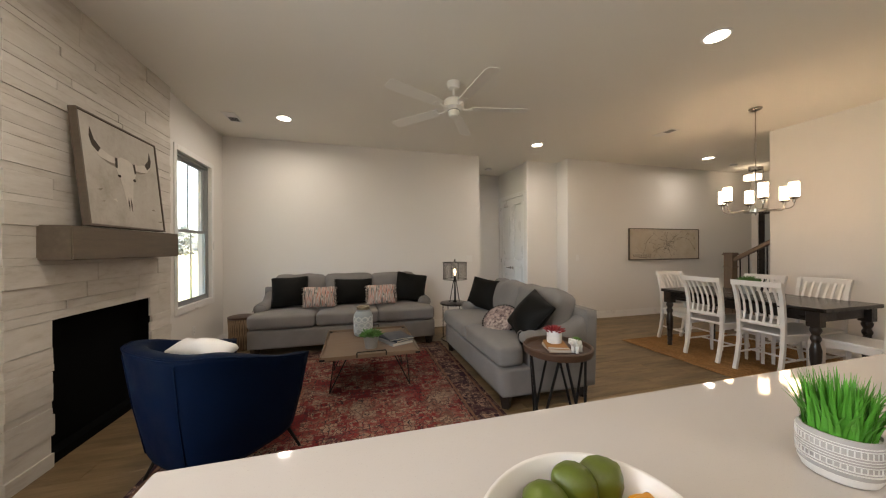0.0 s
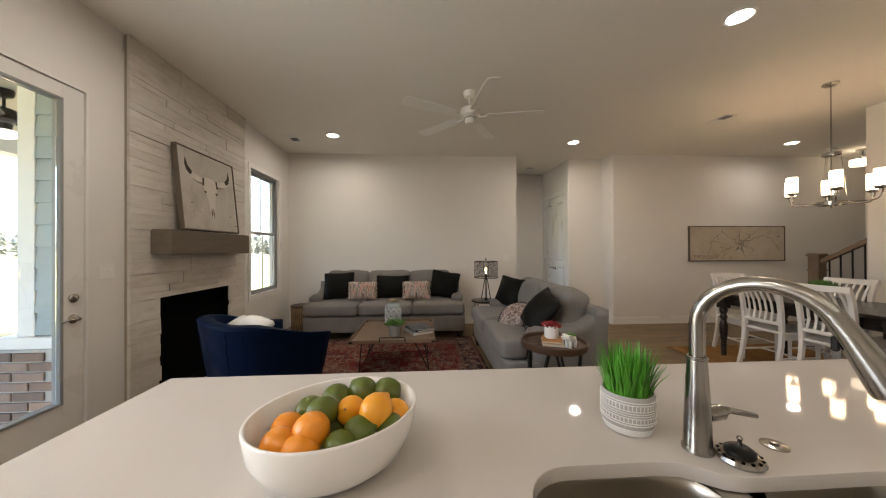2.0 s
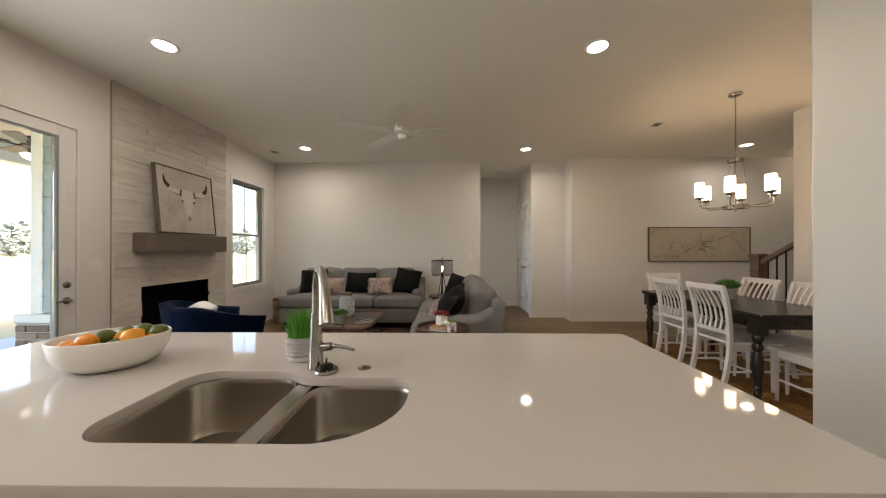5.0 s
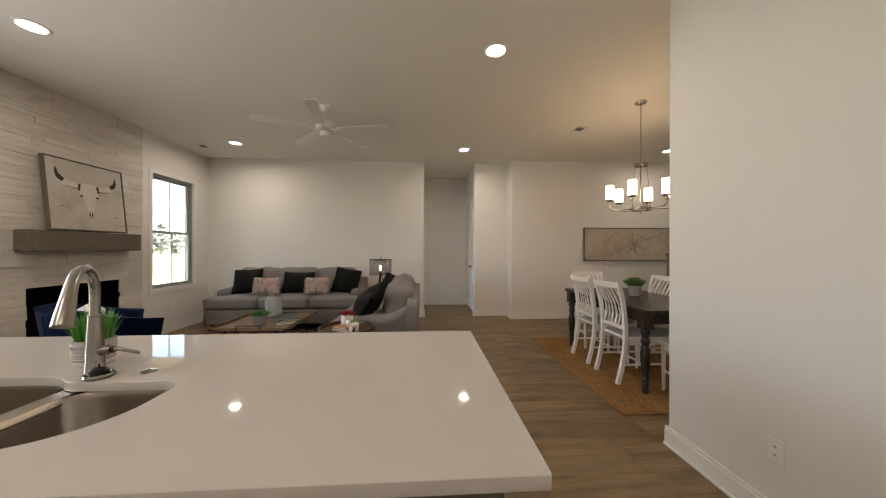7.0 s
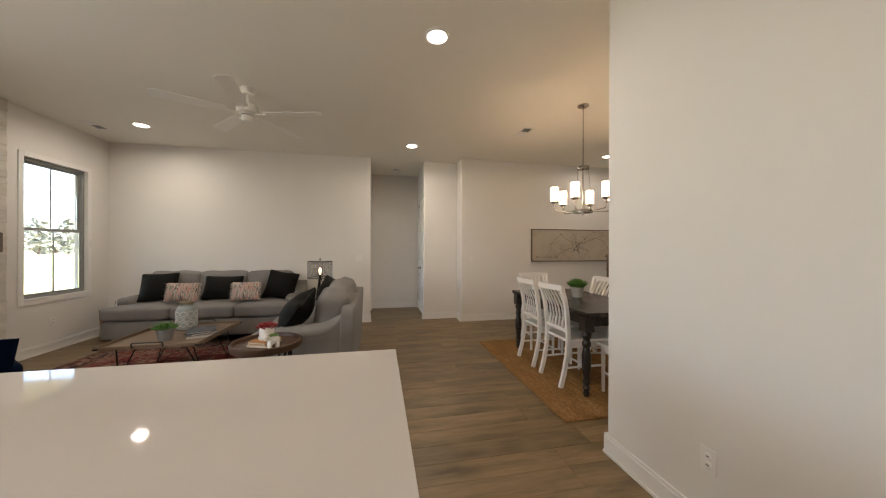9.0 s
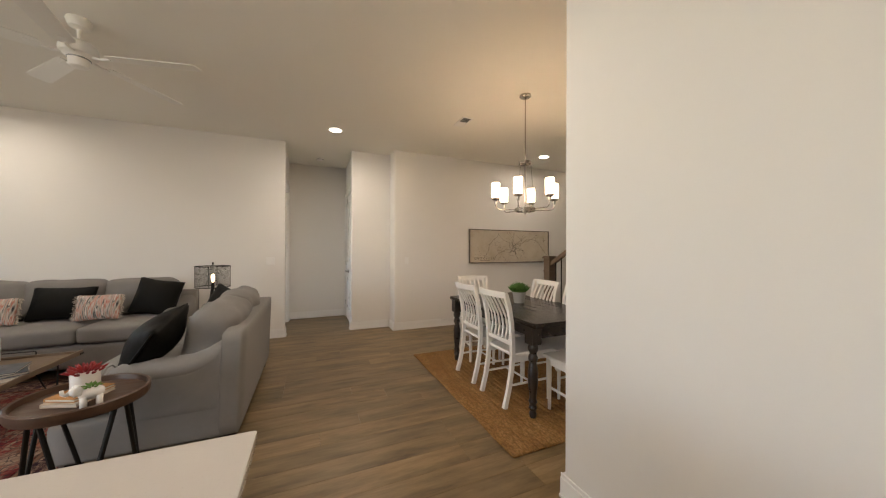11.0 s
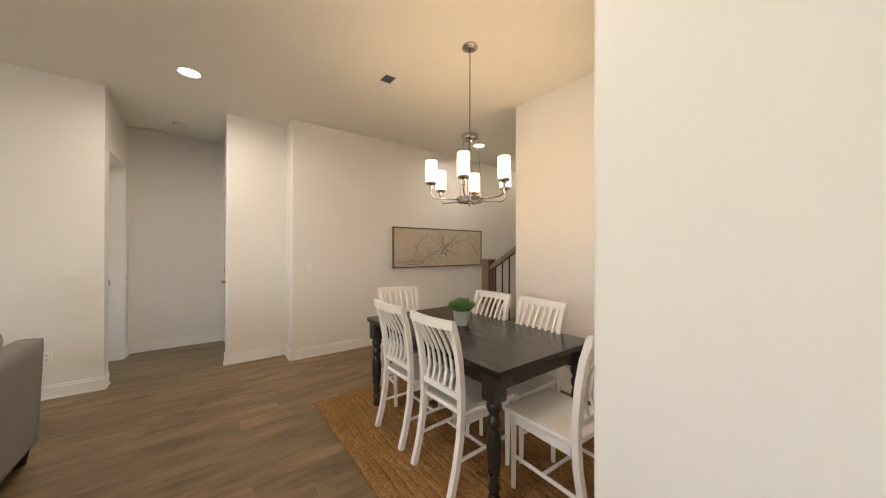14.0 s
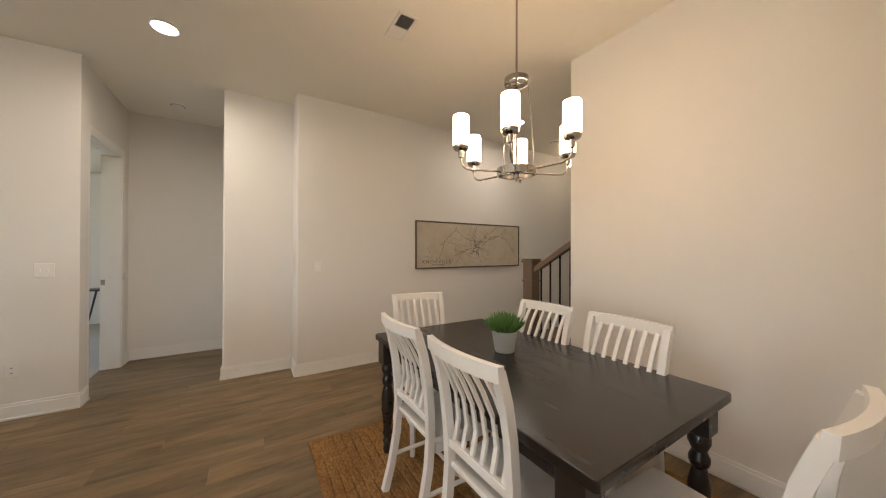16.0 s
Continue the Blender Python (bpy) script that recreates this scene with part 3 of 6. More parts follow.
for s in (-1, 1):
    box(bm, s * 0.38 - 0.012, s * 0.38 + 0.012, -0.70, 0.70, 0.615, 0.717)
    box(bm, -0.33, 0.33, s * 0.745 - 0.012, s * 0.745 + 0.012, 0.615, 0.717)
part("apron", bm, M_BLACKW, table)
LEG = [(0.030, 0.0), (0.036, 0.03), (0.028, 0.05), (0.040, 0.075), (0.030, 0.10), (0.042, 0.125), (0.032, 0.15), (0.034, 0.17), (0.048, 0.27), (0.050, 0.36), (0.038, 0.41), (0.032, 0.43), (0.046, 0.455), (0.046, 0.475), (0.032, 0.50), (0.050, 0.535), (0.050, 0.555), (0.036, 0.58)]
for sx in (-1, 1):
    for sy in (-1, 1):
        bm = one(lathe, [(r * 0.86, z) for r, z in LEG], 16, (sx * 0.415, sy * 0.745, 0))
        box(bm, sx * 0.415 - 0.05, sx * 0.415 + 0.05, sy * 0.745 - 0.05, sy * 0.745 + 0.05, 0.575, 0.716, 0.004)
        part("leg", bm, M_BLACKW, table, smooth="edges")

for o in table.children:
    o.data.transform(Matrix.Diagonal((0.985, 0.96, 1.031, 1)))

# ---- rugs ----
M_RUG = rug_mat("red_rug_field", [(0.32, (0.018, 0.013, 0.021)), (0.42, (0.125, 0.016, 0.019)), (0.53, (0.19, 0.030, 0.028)), (0.61, (0.14, 0.062, 0.046)), (0.74, (0.34, 0.26, 0.19))], (0.29, 0.20, 0.14), 8.0)
M_RUGB = rug_mat("red_rug_border", [(0.3, (0.020, 0.015, 0.026)), (0.5, (0.045, 0.020, 0.026)), (0.7, (0.10, 0.032, 0.032))], (0.33, 0.21, 0.145), 13.0)
rug = thing("persian_rug", pose(0.17, 2.86, 0), "worn red and navy oriental rug with a dark border", "rug")
part("field", one(box, -0.92, 0.92, -1.23, 1.23, 0.0, 0.010, 0.003), M_RUG, rug)
bm = bmesh.new()
for b in ((-1.21, -0.923, -1.53, 1.53), (0.923, 1.21, -1.53, 1.53), (-0.92, 0.92, -1.53, -1.233), (-0.92, 0.92, 1.233, 1.53)):
    box(bm, *b, 0.0, 0.0095, 0.003)
part("border", bm, M_RUGB, rug)
M_GUARD = surf("rug_guard_stripe", (0.24, 0.13, 0.085), 0.95, var=0.5, scale=14, fine=160, bump=0.4, spec=0.1, tint=0.3)
for gx, gy in ((0.945, 1.255), (1.165, 1.485)):
    bm = bmesh.new()
    for b in ((-gx - 0.011, -gx + 0.011, -gy, gy), (gx - 0.011, gx + 0.011, -gy, gy), (-gx + 0.011, gx - 0.011, -gy, -gy + 0.022), (-gx + 0.011, gx - 0.011, gy - 0.022, gy)):
        box(bm, *b, 0.006, 0.0112)
    part("guard_stripe", bm, M_GUARD, rug)

jr = thing("jute_rug", pose(4.885, 2.59, 0), "golden brown woven jute rug under the dining table", "rug")
rows = 34
for k in range(rows):
    bm = bmesh.new()
    x = -0.92 + 1.84 * (k + 0.5) / rows
    pts = [(x + 0.004 * math.sin(9 * y + k), y, 0.007) for y in [-1.08 + 2.16 * i / 40 for i in range(41)]]
    tube(bm, pts, [0.033 + 0.002 * noise.noise(Vector((k * 1.7, i * 0.9, 0))) for i in range(41)], 6)
    for v in bm.verts:
        v.co.z = 0.006 + (v.co.z - 0.007) * 0.18
    part("braid", bm, M_JUTE, jr, smooth=True)

# ---- coffee table ----
M_TRAYWOOD = surf("tray_oak", (0.20, 0.135, 0.085), 0.5, var=0.3, scale=3, fine=60, bump=0.2, stretch=(1, 9, 9))
ct = thing("coffee_table", pose(0.33, 3.335, 0.010), "wooden tray-top coffee table on black hairpin legs", "coffee table")
part("tray_base", one(box, -0.43, 0.43, -0.47, 0.47, 0.425, 0.440, 0.002), M_TRAYWOOD, ct)
for s in (-1, 1):
    part("tray_side", one(box, s * 0.437 - 0.007, s * 0.437 + 0.007, -0.485, 0.485, 0.425, 0.475, 0.003), M_TRAYWOOD, ct)
    part("tray_end", one(box, -0.43, 0.43, s * 0.478 - 0.007, s * 0.478 + 0.007, 0.425, 0.465, 0.003), M_TRAYWOOD, ct)
    yy = s * 0.495
    part("handle", one(tube, [(-0.13, yy - s * 0.01, 0.44), (-0.13, yy, 0.485), (-0.125, yy, 0.495), (0.125, yy, 0.495), (0.13, yy, 0.485), (0.13, yy - s * 0.01, 0.44)], 0.006, 6), M_BLACKM, ct)
for sx in (-1, 1):
    for sy in (-1, 1):
        part("corner_plate", one(box, sx * 0.425 - 0.023, sx * 0.425 + 0.023, sy * 0.465 - 0.024, sy * 0.465 + 0.024, 0.428, 0.448, 0.002), M_BLACKM, ct)
        a, b, c = (sx * 0.38, sy * 0.28, 0.0), (sx * 0.33, sy * 0.38, 0.424), (sx * 0.20, sy * 0.30, 0.424)
        part("hairpin_leg", one(tube, [b, (sx * 0.377, sy * 0.285, 0.02), a, (sx * 0.372, sy * 0.278, 0.02), c], 0.006, 6), M_BLACKM, ct)

for o in ct.children:
    o.data.transform(Matrix.Diagonal((1, 1, 0.87, 1)))

# ---- blue barrel chair ----
bc = thing("armchair", pose(-0.60, 2.245, 0.010, 0, 0, 51), "navy blue velvet barrel armchair on thin black legs", "armchair")


def shell(bm, r0, r1, z0, z1, zf, bulge):
    """The wrapped back and arms: open at +x, lower towards the front."""
    n, rings = 36, []
    for i in range(n + 1):
        a = radians(52 + 256 * i / n)
        back = 0.5 - 0.5 * math.cos(a)
        top = zf + (z1 - zf) * min(1, back * 1.25) ** 1.5
        ring = []
        for rr, z in ((r0 * 0.74, z0 + 0.02), (r1 * 0.76, z0), (r1 * 0.79, z0 + 0.03), (r1 * 0.90 + bulge, z0 + (top - z0) * 0.48), (r1 * 0.985, top - 0.03), (r1 * 0.995, top - 0.012), (r1 - 0.014, top), (r0 + 0.018, top), (r0 + 0.004, top - 0.012), (r0 * 0.82, z0 + 0.25)):
            sq = (abs(math.cos(a)) ** 3.2 + abs(math.sin(a)) ** 3.2) ** (-1 / 3.2)
            ring.append(bm.verts.new((rr * sq * math.cos(a) * 1.04, rr * sq * math.sin(a), z)))
        rings.append(ring)
    ring_join(bm, rings)


part("shell", one(shell, 0.325, 0.425, 0.17, 0.815, 0.645, 0.0), M_BLUE, bc, smooth=True)
part("seat_cushion", one(soft, (0.05, 0, 0.38), (0.60, 0.52, 0.16), 0.07, (0.01, 0.0, 0.025), 10), M_BLUE, bc, smooth=True)
part("seat_base", one(soft, (0.03, 0, 0.24), (0.50, 0.46, 0.13), 0.04, (0, 0, 0), 6), M_BLUE, bc, smooth=True)
for sx in (-1, 1):
    for sy in (-1, 1):
        part("leg", one(tube, [(sx * 0.30, sy * 0.29, 0.0), (sx * 0.22, sy * 0.21, 0.22)], [0.009, 0.014], 8), M_BLACKM, bc)
rim = []
for i in range(37):
    a = radians(52 + 256 * i / 36)
    top = 0.645 + 0.17 * min(1, (0.5 - 0.5 * math.cos(a)) * 1.25) ** 1.5
    sq = 0.425 * (abs(math.cos(a)) ** 3.2 + abs(math.sin(a)) ** 3.2) ** (-1 / 3.2)
    rim.append((sq * math.cos(a) * 1.04 * 0.99, sq * math.sin(a) * 0.99, top - 0.004))
part("piping", one(tube, rim, 0.0055, 6), M_BLUE, bc, smooth=True)
for a in (148, 212):
    c, s_ = math.cos(radians(a)), math.sin(radians(a))
    sq = 0.425 * (abs(c) ** 3.2 + abs(s_) ** 3.2) ** (-1 / 3.2)
    part("seam", one(tube, [(sq * k * c * 1.04, sq * k * s_, z) for k, z in ((0.795, 0.20), (0.902, 0.48), (0.987, 0.78))], 0.004, 6), M_BLUE, bc, smooth=True)

# ---- window, outer door ----
win = solid("window_1", [(-1.80, -1.735, WY0, WY0 + 0.03, 0.71, 2.475), (-1.80, -1.735, WY1 - 0.03, WY1, 0.71, 2.475), (-1.80, -1.735, WY0 + 0.03, WY1 - 0.03, 2.44, 2.475), (-1.80, -1.735, WY0 + 0.03, WY1 - 0.03, 0.71, 0.745)], M_SASH, "grey double-hung window with white casing", 0.002)
WYM = (WY0 + WY1) / 2
for z0, z1, x in ((1.575, 2.44, -1.785), (0.745, 1.61, -1.755)):
    bm = bmesh.new()
    for y0, y1 in ((WY0 + 0.03, WY0 + 0.065), (WY1 - 0.065, WY1 - 0.03)):
        box(bm, x - 0.012, x + 0.012, y0, y1, z0, z1, 0.002)
    for a, b in ((z0, z0 + 0.035), (z1 - 0.035, z1)):
        box(bm, x - 0.012, x + 0.012, WY0 + 0.065, WY1 - 0.065, a, b, 0.002)
    sash = part("sash", bm, M_SASH, win)
    part("muntin", one(box, x - 0.008, x + 0.008, WYM - 0.0045, WYM + 0.0045, z0 + 0.035, z1 - 0.035), M_SASH, sash)
    pane = part("pane", one(box, x - 0.003, x + 0.003, WY0 + 0.066, WY1 - 0.066, z0 + 0.036, z1 - 0.036), M_GLASS, sash)
    pane.visible_shadow = False
bm = bmesh.new()
for y0, y1 in ((WY0 - 0.058, WY0 + 0.002), (WY1 - 0.002, WY1 + 0.058)):
    box(bm, -1.70, -1.688, y0, y1, 0.645, 2.535, 0.002)
box(bm, -1.70, -1.688, WY0 + 0.002, WY1 - 0.002, 2.473, 2.535, 0.002)
box(bm, -1.70, -1.688, WY0 + 0.002, WY1 - 0.002, 0.645, 0.709, 0.002)
part("casing", bm, M_TRIM, win)
part("window_sill", one(box, -1.80, -1.684, WY0 - 0.005, WY1 + 0.005, 0.7095, 0.722, 0.002), M_TRIM, win)

door = tagged(new("door_1"), "white full-glass patio door, closed", "", "", "structure")
bm = bmesh.new()
for y0, y1 in ((1.043, 1.213), (1.820, 1.948)):
    box(bm, -1.755, -1.712, y0, y1, 0.02, 2.44, 0.002)
box(bm, -1.755, -1.712, 1.213, 1.820, 2.345, 2.44, 0.002)
box(bm, -1.755, -1.712, 1.213, 1.820, 0.02, 0.33, 0.002)
part("door_slab", bm, M_DOOR, door)
bm = bmesh.new()
for y0, y1 in ((1.213, 1.231), (1.802, 1.820)):
    box(bm, -1.765, -1.704, y0, y1, 0.33, 2.345, 0.003)
box(bm, -1.765, -1.704, 1.231, 1.802, 2.327, 2.345, 0.003)
box(bm, -1.765, -1.704, 1.231, 1.802, 0.33, 0.348, 0.003)
part("glazing_bead", bm, M_SASH, door)
pane = part("pane", one(box, -1.737, -1.731, 1.232, 1.801, 0.349, 2.326), M_GLASS, door)
pane.visible_shadow = False
bm = bmesh.new()
for y0, y1 in ((0.998, 1.041), (1.951, 1.965)):
    box(bm, -1.86, -1.698, y0, y1, 0, 2.46, 0.001)
box(bm, -1.86, -1.698, 1.041, 1.951, 2.443, 2.46, 0.001)
box(bm, -1.86, -1.70, 1.041, 1.951, -0.01, 0.015, 0.001)
part("jamb", bm, M_TRIM, door)


def lever_set(parent, m, bolt):
    bm = one(lathe, [(0.031, 0), (0.031, 0.006), (0.026, 0.011), (0.012, 0.014), (0.011, 0.045)], 20)
    bm.transform(m)
    part("rose", bm, M_NICKEL, parent, smooth="edges")
    bm = one(tube, [(0, 0, 0.045), (0.0, -0.02, 0.049), (0.004, -0.06, 0.050), (0.0, -0.105, 0.047)], [0.010, 0.009, 0.0075, 0.006], 10)
    bm.transform(m)
    part("lever", bm, M_NICKEL, parent, smooth=True)
    if bolt:
        bm = one(lathe, [(0.030, 0), (0.030, 0.010), (0.024, 0.016), (0.010, 0.018)], 20)
        box(bm, -0.012, 0.012, -0.004, 0.004, 0.016, 0.034, 0.002)
        bm.transform(m @ Matrix.Translation((0.14, 0, 0)))
        part("deadbolt", bm, M_NICKEL, parent, smooth="edges")


# local x is up, local z out of the door
FACE_E = Matrix(((0, 0, 1, 0), (0, 1, 0, 0), (1, 0, 0, 0), (0, 0, 0, 1)))
FACE_W = Matrix(((0, 0, -1, 0), (0, 1, 0, 0), (1, 0, 0, 0), (0, 0, 0, 1)))
lever_set(door, Matrix.Translation((-1.712, 1.88, 0.88)) @ FACE_E, True)

# ---- hall doors ----
for k, (y0, y1, hinge, lev) in enumerate(((5.485, 5.983, 5.485, 5.935), (5.987, 6.485, 6.485, 6.035))):
    d = tagged(new("door_%d" % (k + 2)), "white two-panel closet door leaf, closed", "", "", "structure")
    bm = bmesh.new()
    x = 3.402
    for a, b in ((y0, y0 + 0.11), (y1 - 0.11, y1)):
        box(bm, x, x + 0.035, a, b, 0.012, 2.42, 0.002)
    for a, b in ((0.012, 0.24), (0.98, 1.12), (2.28, 2.42)):
        box(bm, x, x + 0.035, y0 + 0.11, y1 - 0.11, a, b, 0.002)
    part("door_frame", bm, M_DOOR, d)
    for a, b in ((0.25, 0.97), (1.13, 2.27)):
        part("panel", one(box, x + 0.010, x + 0.026, y0 + 0.112, y1 - 0.112, a, b, 0.006), M_DOOR, d)
    for z in (0.25, 1.05, 2.2):
        part("hinge", one(box, x - 0.006, x + 0.004, hinge - 0.009, hinge + 0.009, z, z + 0.09, 0.003), M_NICKEL, d)
    lever_set(d, Matrix.Translation((x, lev, 0.95)) @ FACE_W @ (pose(0, 0, 0) if k == 0 else Matrix.Diagonal((1, -1, 1, 1))), False)
bm = bmesh.new()
for y0, y1 in ((5.422, 5.485), (6.485, 6.568)):
    box(bm, 3.385, 3.40, y0, y1, 0, 2.51, 0.002)
box(bm, 3.385, 3.40, 5.485, 6.485, 2.425, 2.51, 0.002)
part("door_trim_1", bm, M_TRIM, None, kind="structure")
bm = bmesh.new()
box(bm, 2.183, 2.35, 6.315, 6.332, 0, 2.44, 0.001)
box(bm, 2.183, 2.35, 5.458, 5.475, 0, 2.44, 0.001)
box(bm, 2.183, 2.35, 5.475, 6.315, 2.425, 2.442, 0.001)
for y0, y1 in ((6.33, 6.405), (5.405, 5.46)):
    box(bm, 2.345, 2.359, y0, y1, 0, 2.51, 0.002)
box(bm, 2.345, 2.359, 5.46, 6.33, 2.44, 2.51, 0.002)
trim = part("door_trim_2", bm, M_TRIM, None, kind="structure")
part("strike_plate", one(box, 2.188, 2.222, 6.311, 6.3145, 0.955, 1.015, 0.001), M_NICKEL, trim)

# ---- bedroom glimpsed through the hall doorway ----
M_CARPET = surf("pale_carpet", (0.42, 0.39, 0.35), 0.95, var=0.12, fine=300, bump=0.6, dist=0.003)
solid("bedroom_floor", [(-1.0, 2.19, 5.40, 9.45, -0.02, 0.006)], M_CARPET)
solid("bedroom_ceiling", [(-1.0, 2.19, 5.40, 9.45, 2.75, 2.85)], M_CEIL)
# the opening at y 6.3 to 8.0 is out of view, added for that fill
solid("wall_bedroom", [(-1.0, 2.19, 9.45, 9.55, 0, 2.85), (-1.1, -1.0, 5.40, 6.3, 0, 2.85), (-1.1, -1.0, 6.3, 8.0, 0, 0.7), (-1.1, -1.0, 6.3, 8.0, 2.4, 2.85), (-1.1, -1.0, 8.0, 9.55, 0, 2.85), (2.19, 2.345, 6.585, 9.55, 0, 2.85)], M_WALL)
nt_ = thing("nightstand", pose(1.56, 8.80, 0.006), "small round dark-topped bedside table on splayed legs", "table")
part("tabletop", one(lathe, [(0.24, 0.67), (0.25, 0.675), (0.25, 0.69), (0.24, 0.695)], 28), M_BLACKW, nt_, smooth="edges")
for a in (60, 180, 300):
    c, s_ = math.cos(radians(a)), math.sin(radians(a))
    part("leg", one(tube, [(0.24 * c, 0.24 * s_, 0), (0.12 * c, 0.12 * s_, 0.67)], [0.010, 0.015], 8), M_BLACKW, nt_)
bl = thing("table_lamp", pose(1.63, 8.84, 0.701), "lit bedside lamp with a cream drum shade", "lamp")
part("lamp_base", one(lathe, [(0.07, 0), (0.075, 0.02), (0.03, 0.05), (0.05, 0.13), (0.02, 0.22), (0.008, 0.30)], 20), M_CREAM, bl, smooth=True)
part("shade", one(lathe, [(0.15, 0.24), (0.13, 0.46), (0.128, 0.46), (0.148, 0.24)], 28, caps=False), glowing("lit_linen", (1.0, 0.70, 0.40), 0.06), bl, smooth=True)
bd = thing("headboard", pose(1.80, 9.22, 0.006), "tan upholstered headboard with a dark edge in the bedroom", "headboard")
part("panel", one(soft, (0, 0, 0.86), (0.72, 0.06, 1.10), 0.02, (0, 0.012, 0), 6), surf("tan_linen", (0.42, 0.33, 0.24), 0.9, var=0.1, fine=240, bump=0.3), bd, smooth=True)
part("edge_post", one(box, -0.392, -0.362, -0.03, 0.03, 0.0, 1.42, 0.003), M_BLACKW, bd)
part("edge_post", one(box, 0.362, 0.392, -0.03, 0.03, 0.0, 1.42, 0.003), M_BLACKW, bd)

# ---- stairs ----
M_NEWEL = surf("stained_oak", (0.17, 0.115, 0.075), 0.45, var=0.25, scale=4, fine=60, bump=0.15, stretch=(9, 9, 1))
stair = tagged(new("stairs"), "staircase with white risers and stained oak treads", "", "", "structure")
for k in range(12):
    y = 3.62 - 0.265 * k
    part("riser", one(box, 6.195, 7.245, y - 0.285, y - 0.02, 0.0, 0.185 * (k + 1) - 0.026), M_TRIM, stair)
    part("tread", one(box, 6.193, 7.247, y - 0.285, y + 0.005, 0.185 * (k + 1) - 0.025, 0.185 * (k + 1), 0.006), M_NEWEL, stair)
part("stringer", one(box, 6.150, 6.192, 3.10, 3.60, 0.0, 0.20), M_TRIM, stair)
rail = thing("stair_railing", pose(6.19, 3.66, 0), "stained oak newel and handrail with black iron balusters", "railing")
bm = bmesh.new()
box(bm, -0.062, 0.062, -0.062, 0.062, 0.0, 1.235, 0.003)
box(bm, -0.072, 0.072, -0.072, 0.072, 0.0, 0.14, 0.003)
box(bm, -0.072, 0.072, -0.072, 0.072, 1.03, 1.05, 0.004)
part("newel_post", bm, M_NEWEL, rail)
bm = bmesh.new()
box(bm, -0.08, 0.08, -0.08, 0.08, 1.2352, 1.255, 0.004)
box(bm, -0.072, 0.072, -0.072, 0.072, 1.2552, 1.275, 0.006)
part("newel_cap", bm, M_NEWEL, rail)
bm = bmesh.new()
rings = []
for y, z in ((-0.062, 1.17), (-0.56, 1.475)):
    rings.append([bm.verts.new((x, y, z + dz)) for x, dz in ((-0.032, -0.04), (0.032, -0.04), (0.034, 0.012), (0.02, 0.028), (-0.02, 0.028), (-0.034, 0.012))])
ring_join(bm, rings)
part("handrail", bm, M_NEWEL, rail)
for k in range(4):
    y = -0.135 - 0.115 * k
    part("baluster", one(box, -0.0065, 0.0065, y - 0.0065, y + 0.0065, 0.20, 1.155 - (y + 0.062) * 0.612), M_BLACKM, rail)

# ---- front door and foyer light ----
fd = tagged(new("door_4"), "dark framed front door with frosted glass", "", "", "structure")
bm = bmesh.new()
for y0, y1 in ((3.6, 3.72), (4.76, 4.86)):
    box(bm, 9.02, 9.08, y0, y1, 0.0, 2.2, 0.003)
box(bm, 9.02, 9.08, 3.72, 4.76, 2.1, 2.2, 0.003)
box(bm, 9.02, 9.08, 3.72, 4.76, 0.0, 0.3, 0.003)
part("door_frame", bm, M_BLACKW, fd)
part("pane", one(box, 9.045, 9.052, 3.72, 4.76, 0.3, 2.1), surf("frosted_glass", (0.42, 0.44, 0.44), 0.35, var=0.08, scale=6, bump=0.05), fd)
M_SHADE = glowing("lit_opal_glass", (1.0, 0.68, 0.42), 1.3)
M_SHADEF = glowing("dim_opal_glass", (1.0, 0.78, 0.55), 0.35)
fl = thing("foyer_light", pose(8.2, 4.50, H), "brushed nickel semi-flush ceiling light with glowing shade", "ceiling light")
part("canopy", one(lathe, [(0.07, 0), (0.07, -0.02), (0.02, -0.03), (0.012, -0.12)], 24), M_NICKEL, fl, smooth="edges")
part("shade", one(lathe, [(0.13, -0.15), (0.14, -0.16), (0.14, -0.27), (0.13, -0.28)], 28), M_SHADEF, fl, smooth="edges")
part("ring", one(lathe, [(0.146, -0.155), (0.150, -0.16), (0.150, -0.17), (0.146, -0.175)], 28), M_NICKEL, fl, smooth="edges")

# ---- ceiling fixtures ----
M_LENS = glowing("lit_lens", (1.0, 0.90, 0.76), 1.2)


def downlight(x, y):
    d = thing("recessed_light", pose(x, y, H), "lit round recessed ceiling light with white trim", "ceiling light", "recessed ceiling lights")
    part("trim_ring", one(lathe, [(0.078, 0.0), (0.100, 0.0), (0.098, -0.006), (0.088, -0.010), (0.078, -0.006)], 32, caps=False), M_TRIM, d, smooth="edges")
    part("lens", one(lathe, [(0.079, -0.002), (0.079, -0.005)], 32), M_LENS, d)
    return d


can = downlight(*CANS[0])
for c in CANS[1:]:
    copy_thing(can, pose(c[0], c[1], H))


def vent(x, y, a, label):
    v = thing("air_vent", pose(x, y, H, 0, 0, a), label, "vent", "ceiling air vents")
    bm = bmesh.new()
    for b in ((-0.15, 0.15, -0.075, -0.055), (-0.15, 0.15, 0.055, 0.075), (-0.15, -0.13, -0.055, 0.055), (0.13, 0.15, -0.055, 0.055)):
        box(bm, *b, -0.008, 0, 0.001)
    part("frame", bm, M_TRIM, v)
    # a black sheet stands for the dark duct; a plain plate covers one half
    part("backing", one(box, -0.13, 0.13, -0.055, 0.055, -0.002, 0.0), M_PITCH, v)
    part("damper_plate", one(box, -0.13, 0.0, -0.055, 0.055, -0.006, -0.0025), M_TRIM, v)
    for k in range(7):
        y_ = -0.047 + 0.0157 * k
        part("louvre", one(box, 0.0, 0.13, y_ - 0.0025, y_ + 0.002, -0.008, -0.003), M_SASH, v)
    return v


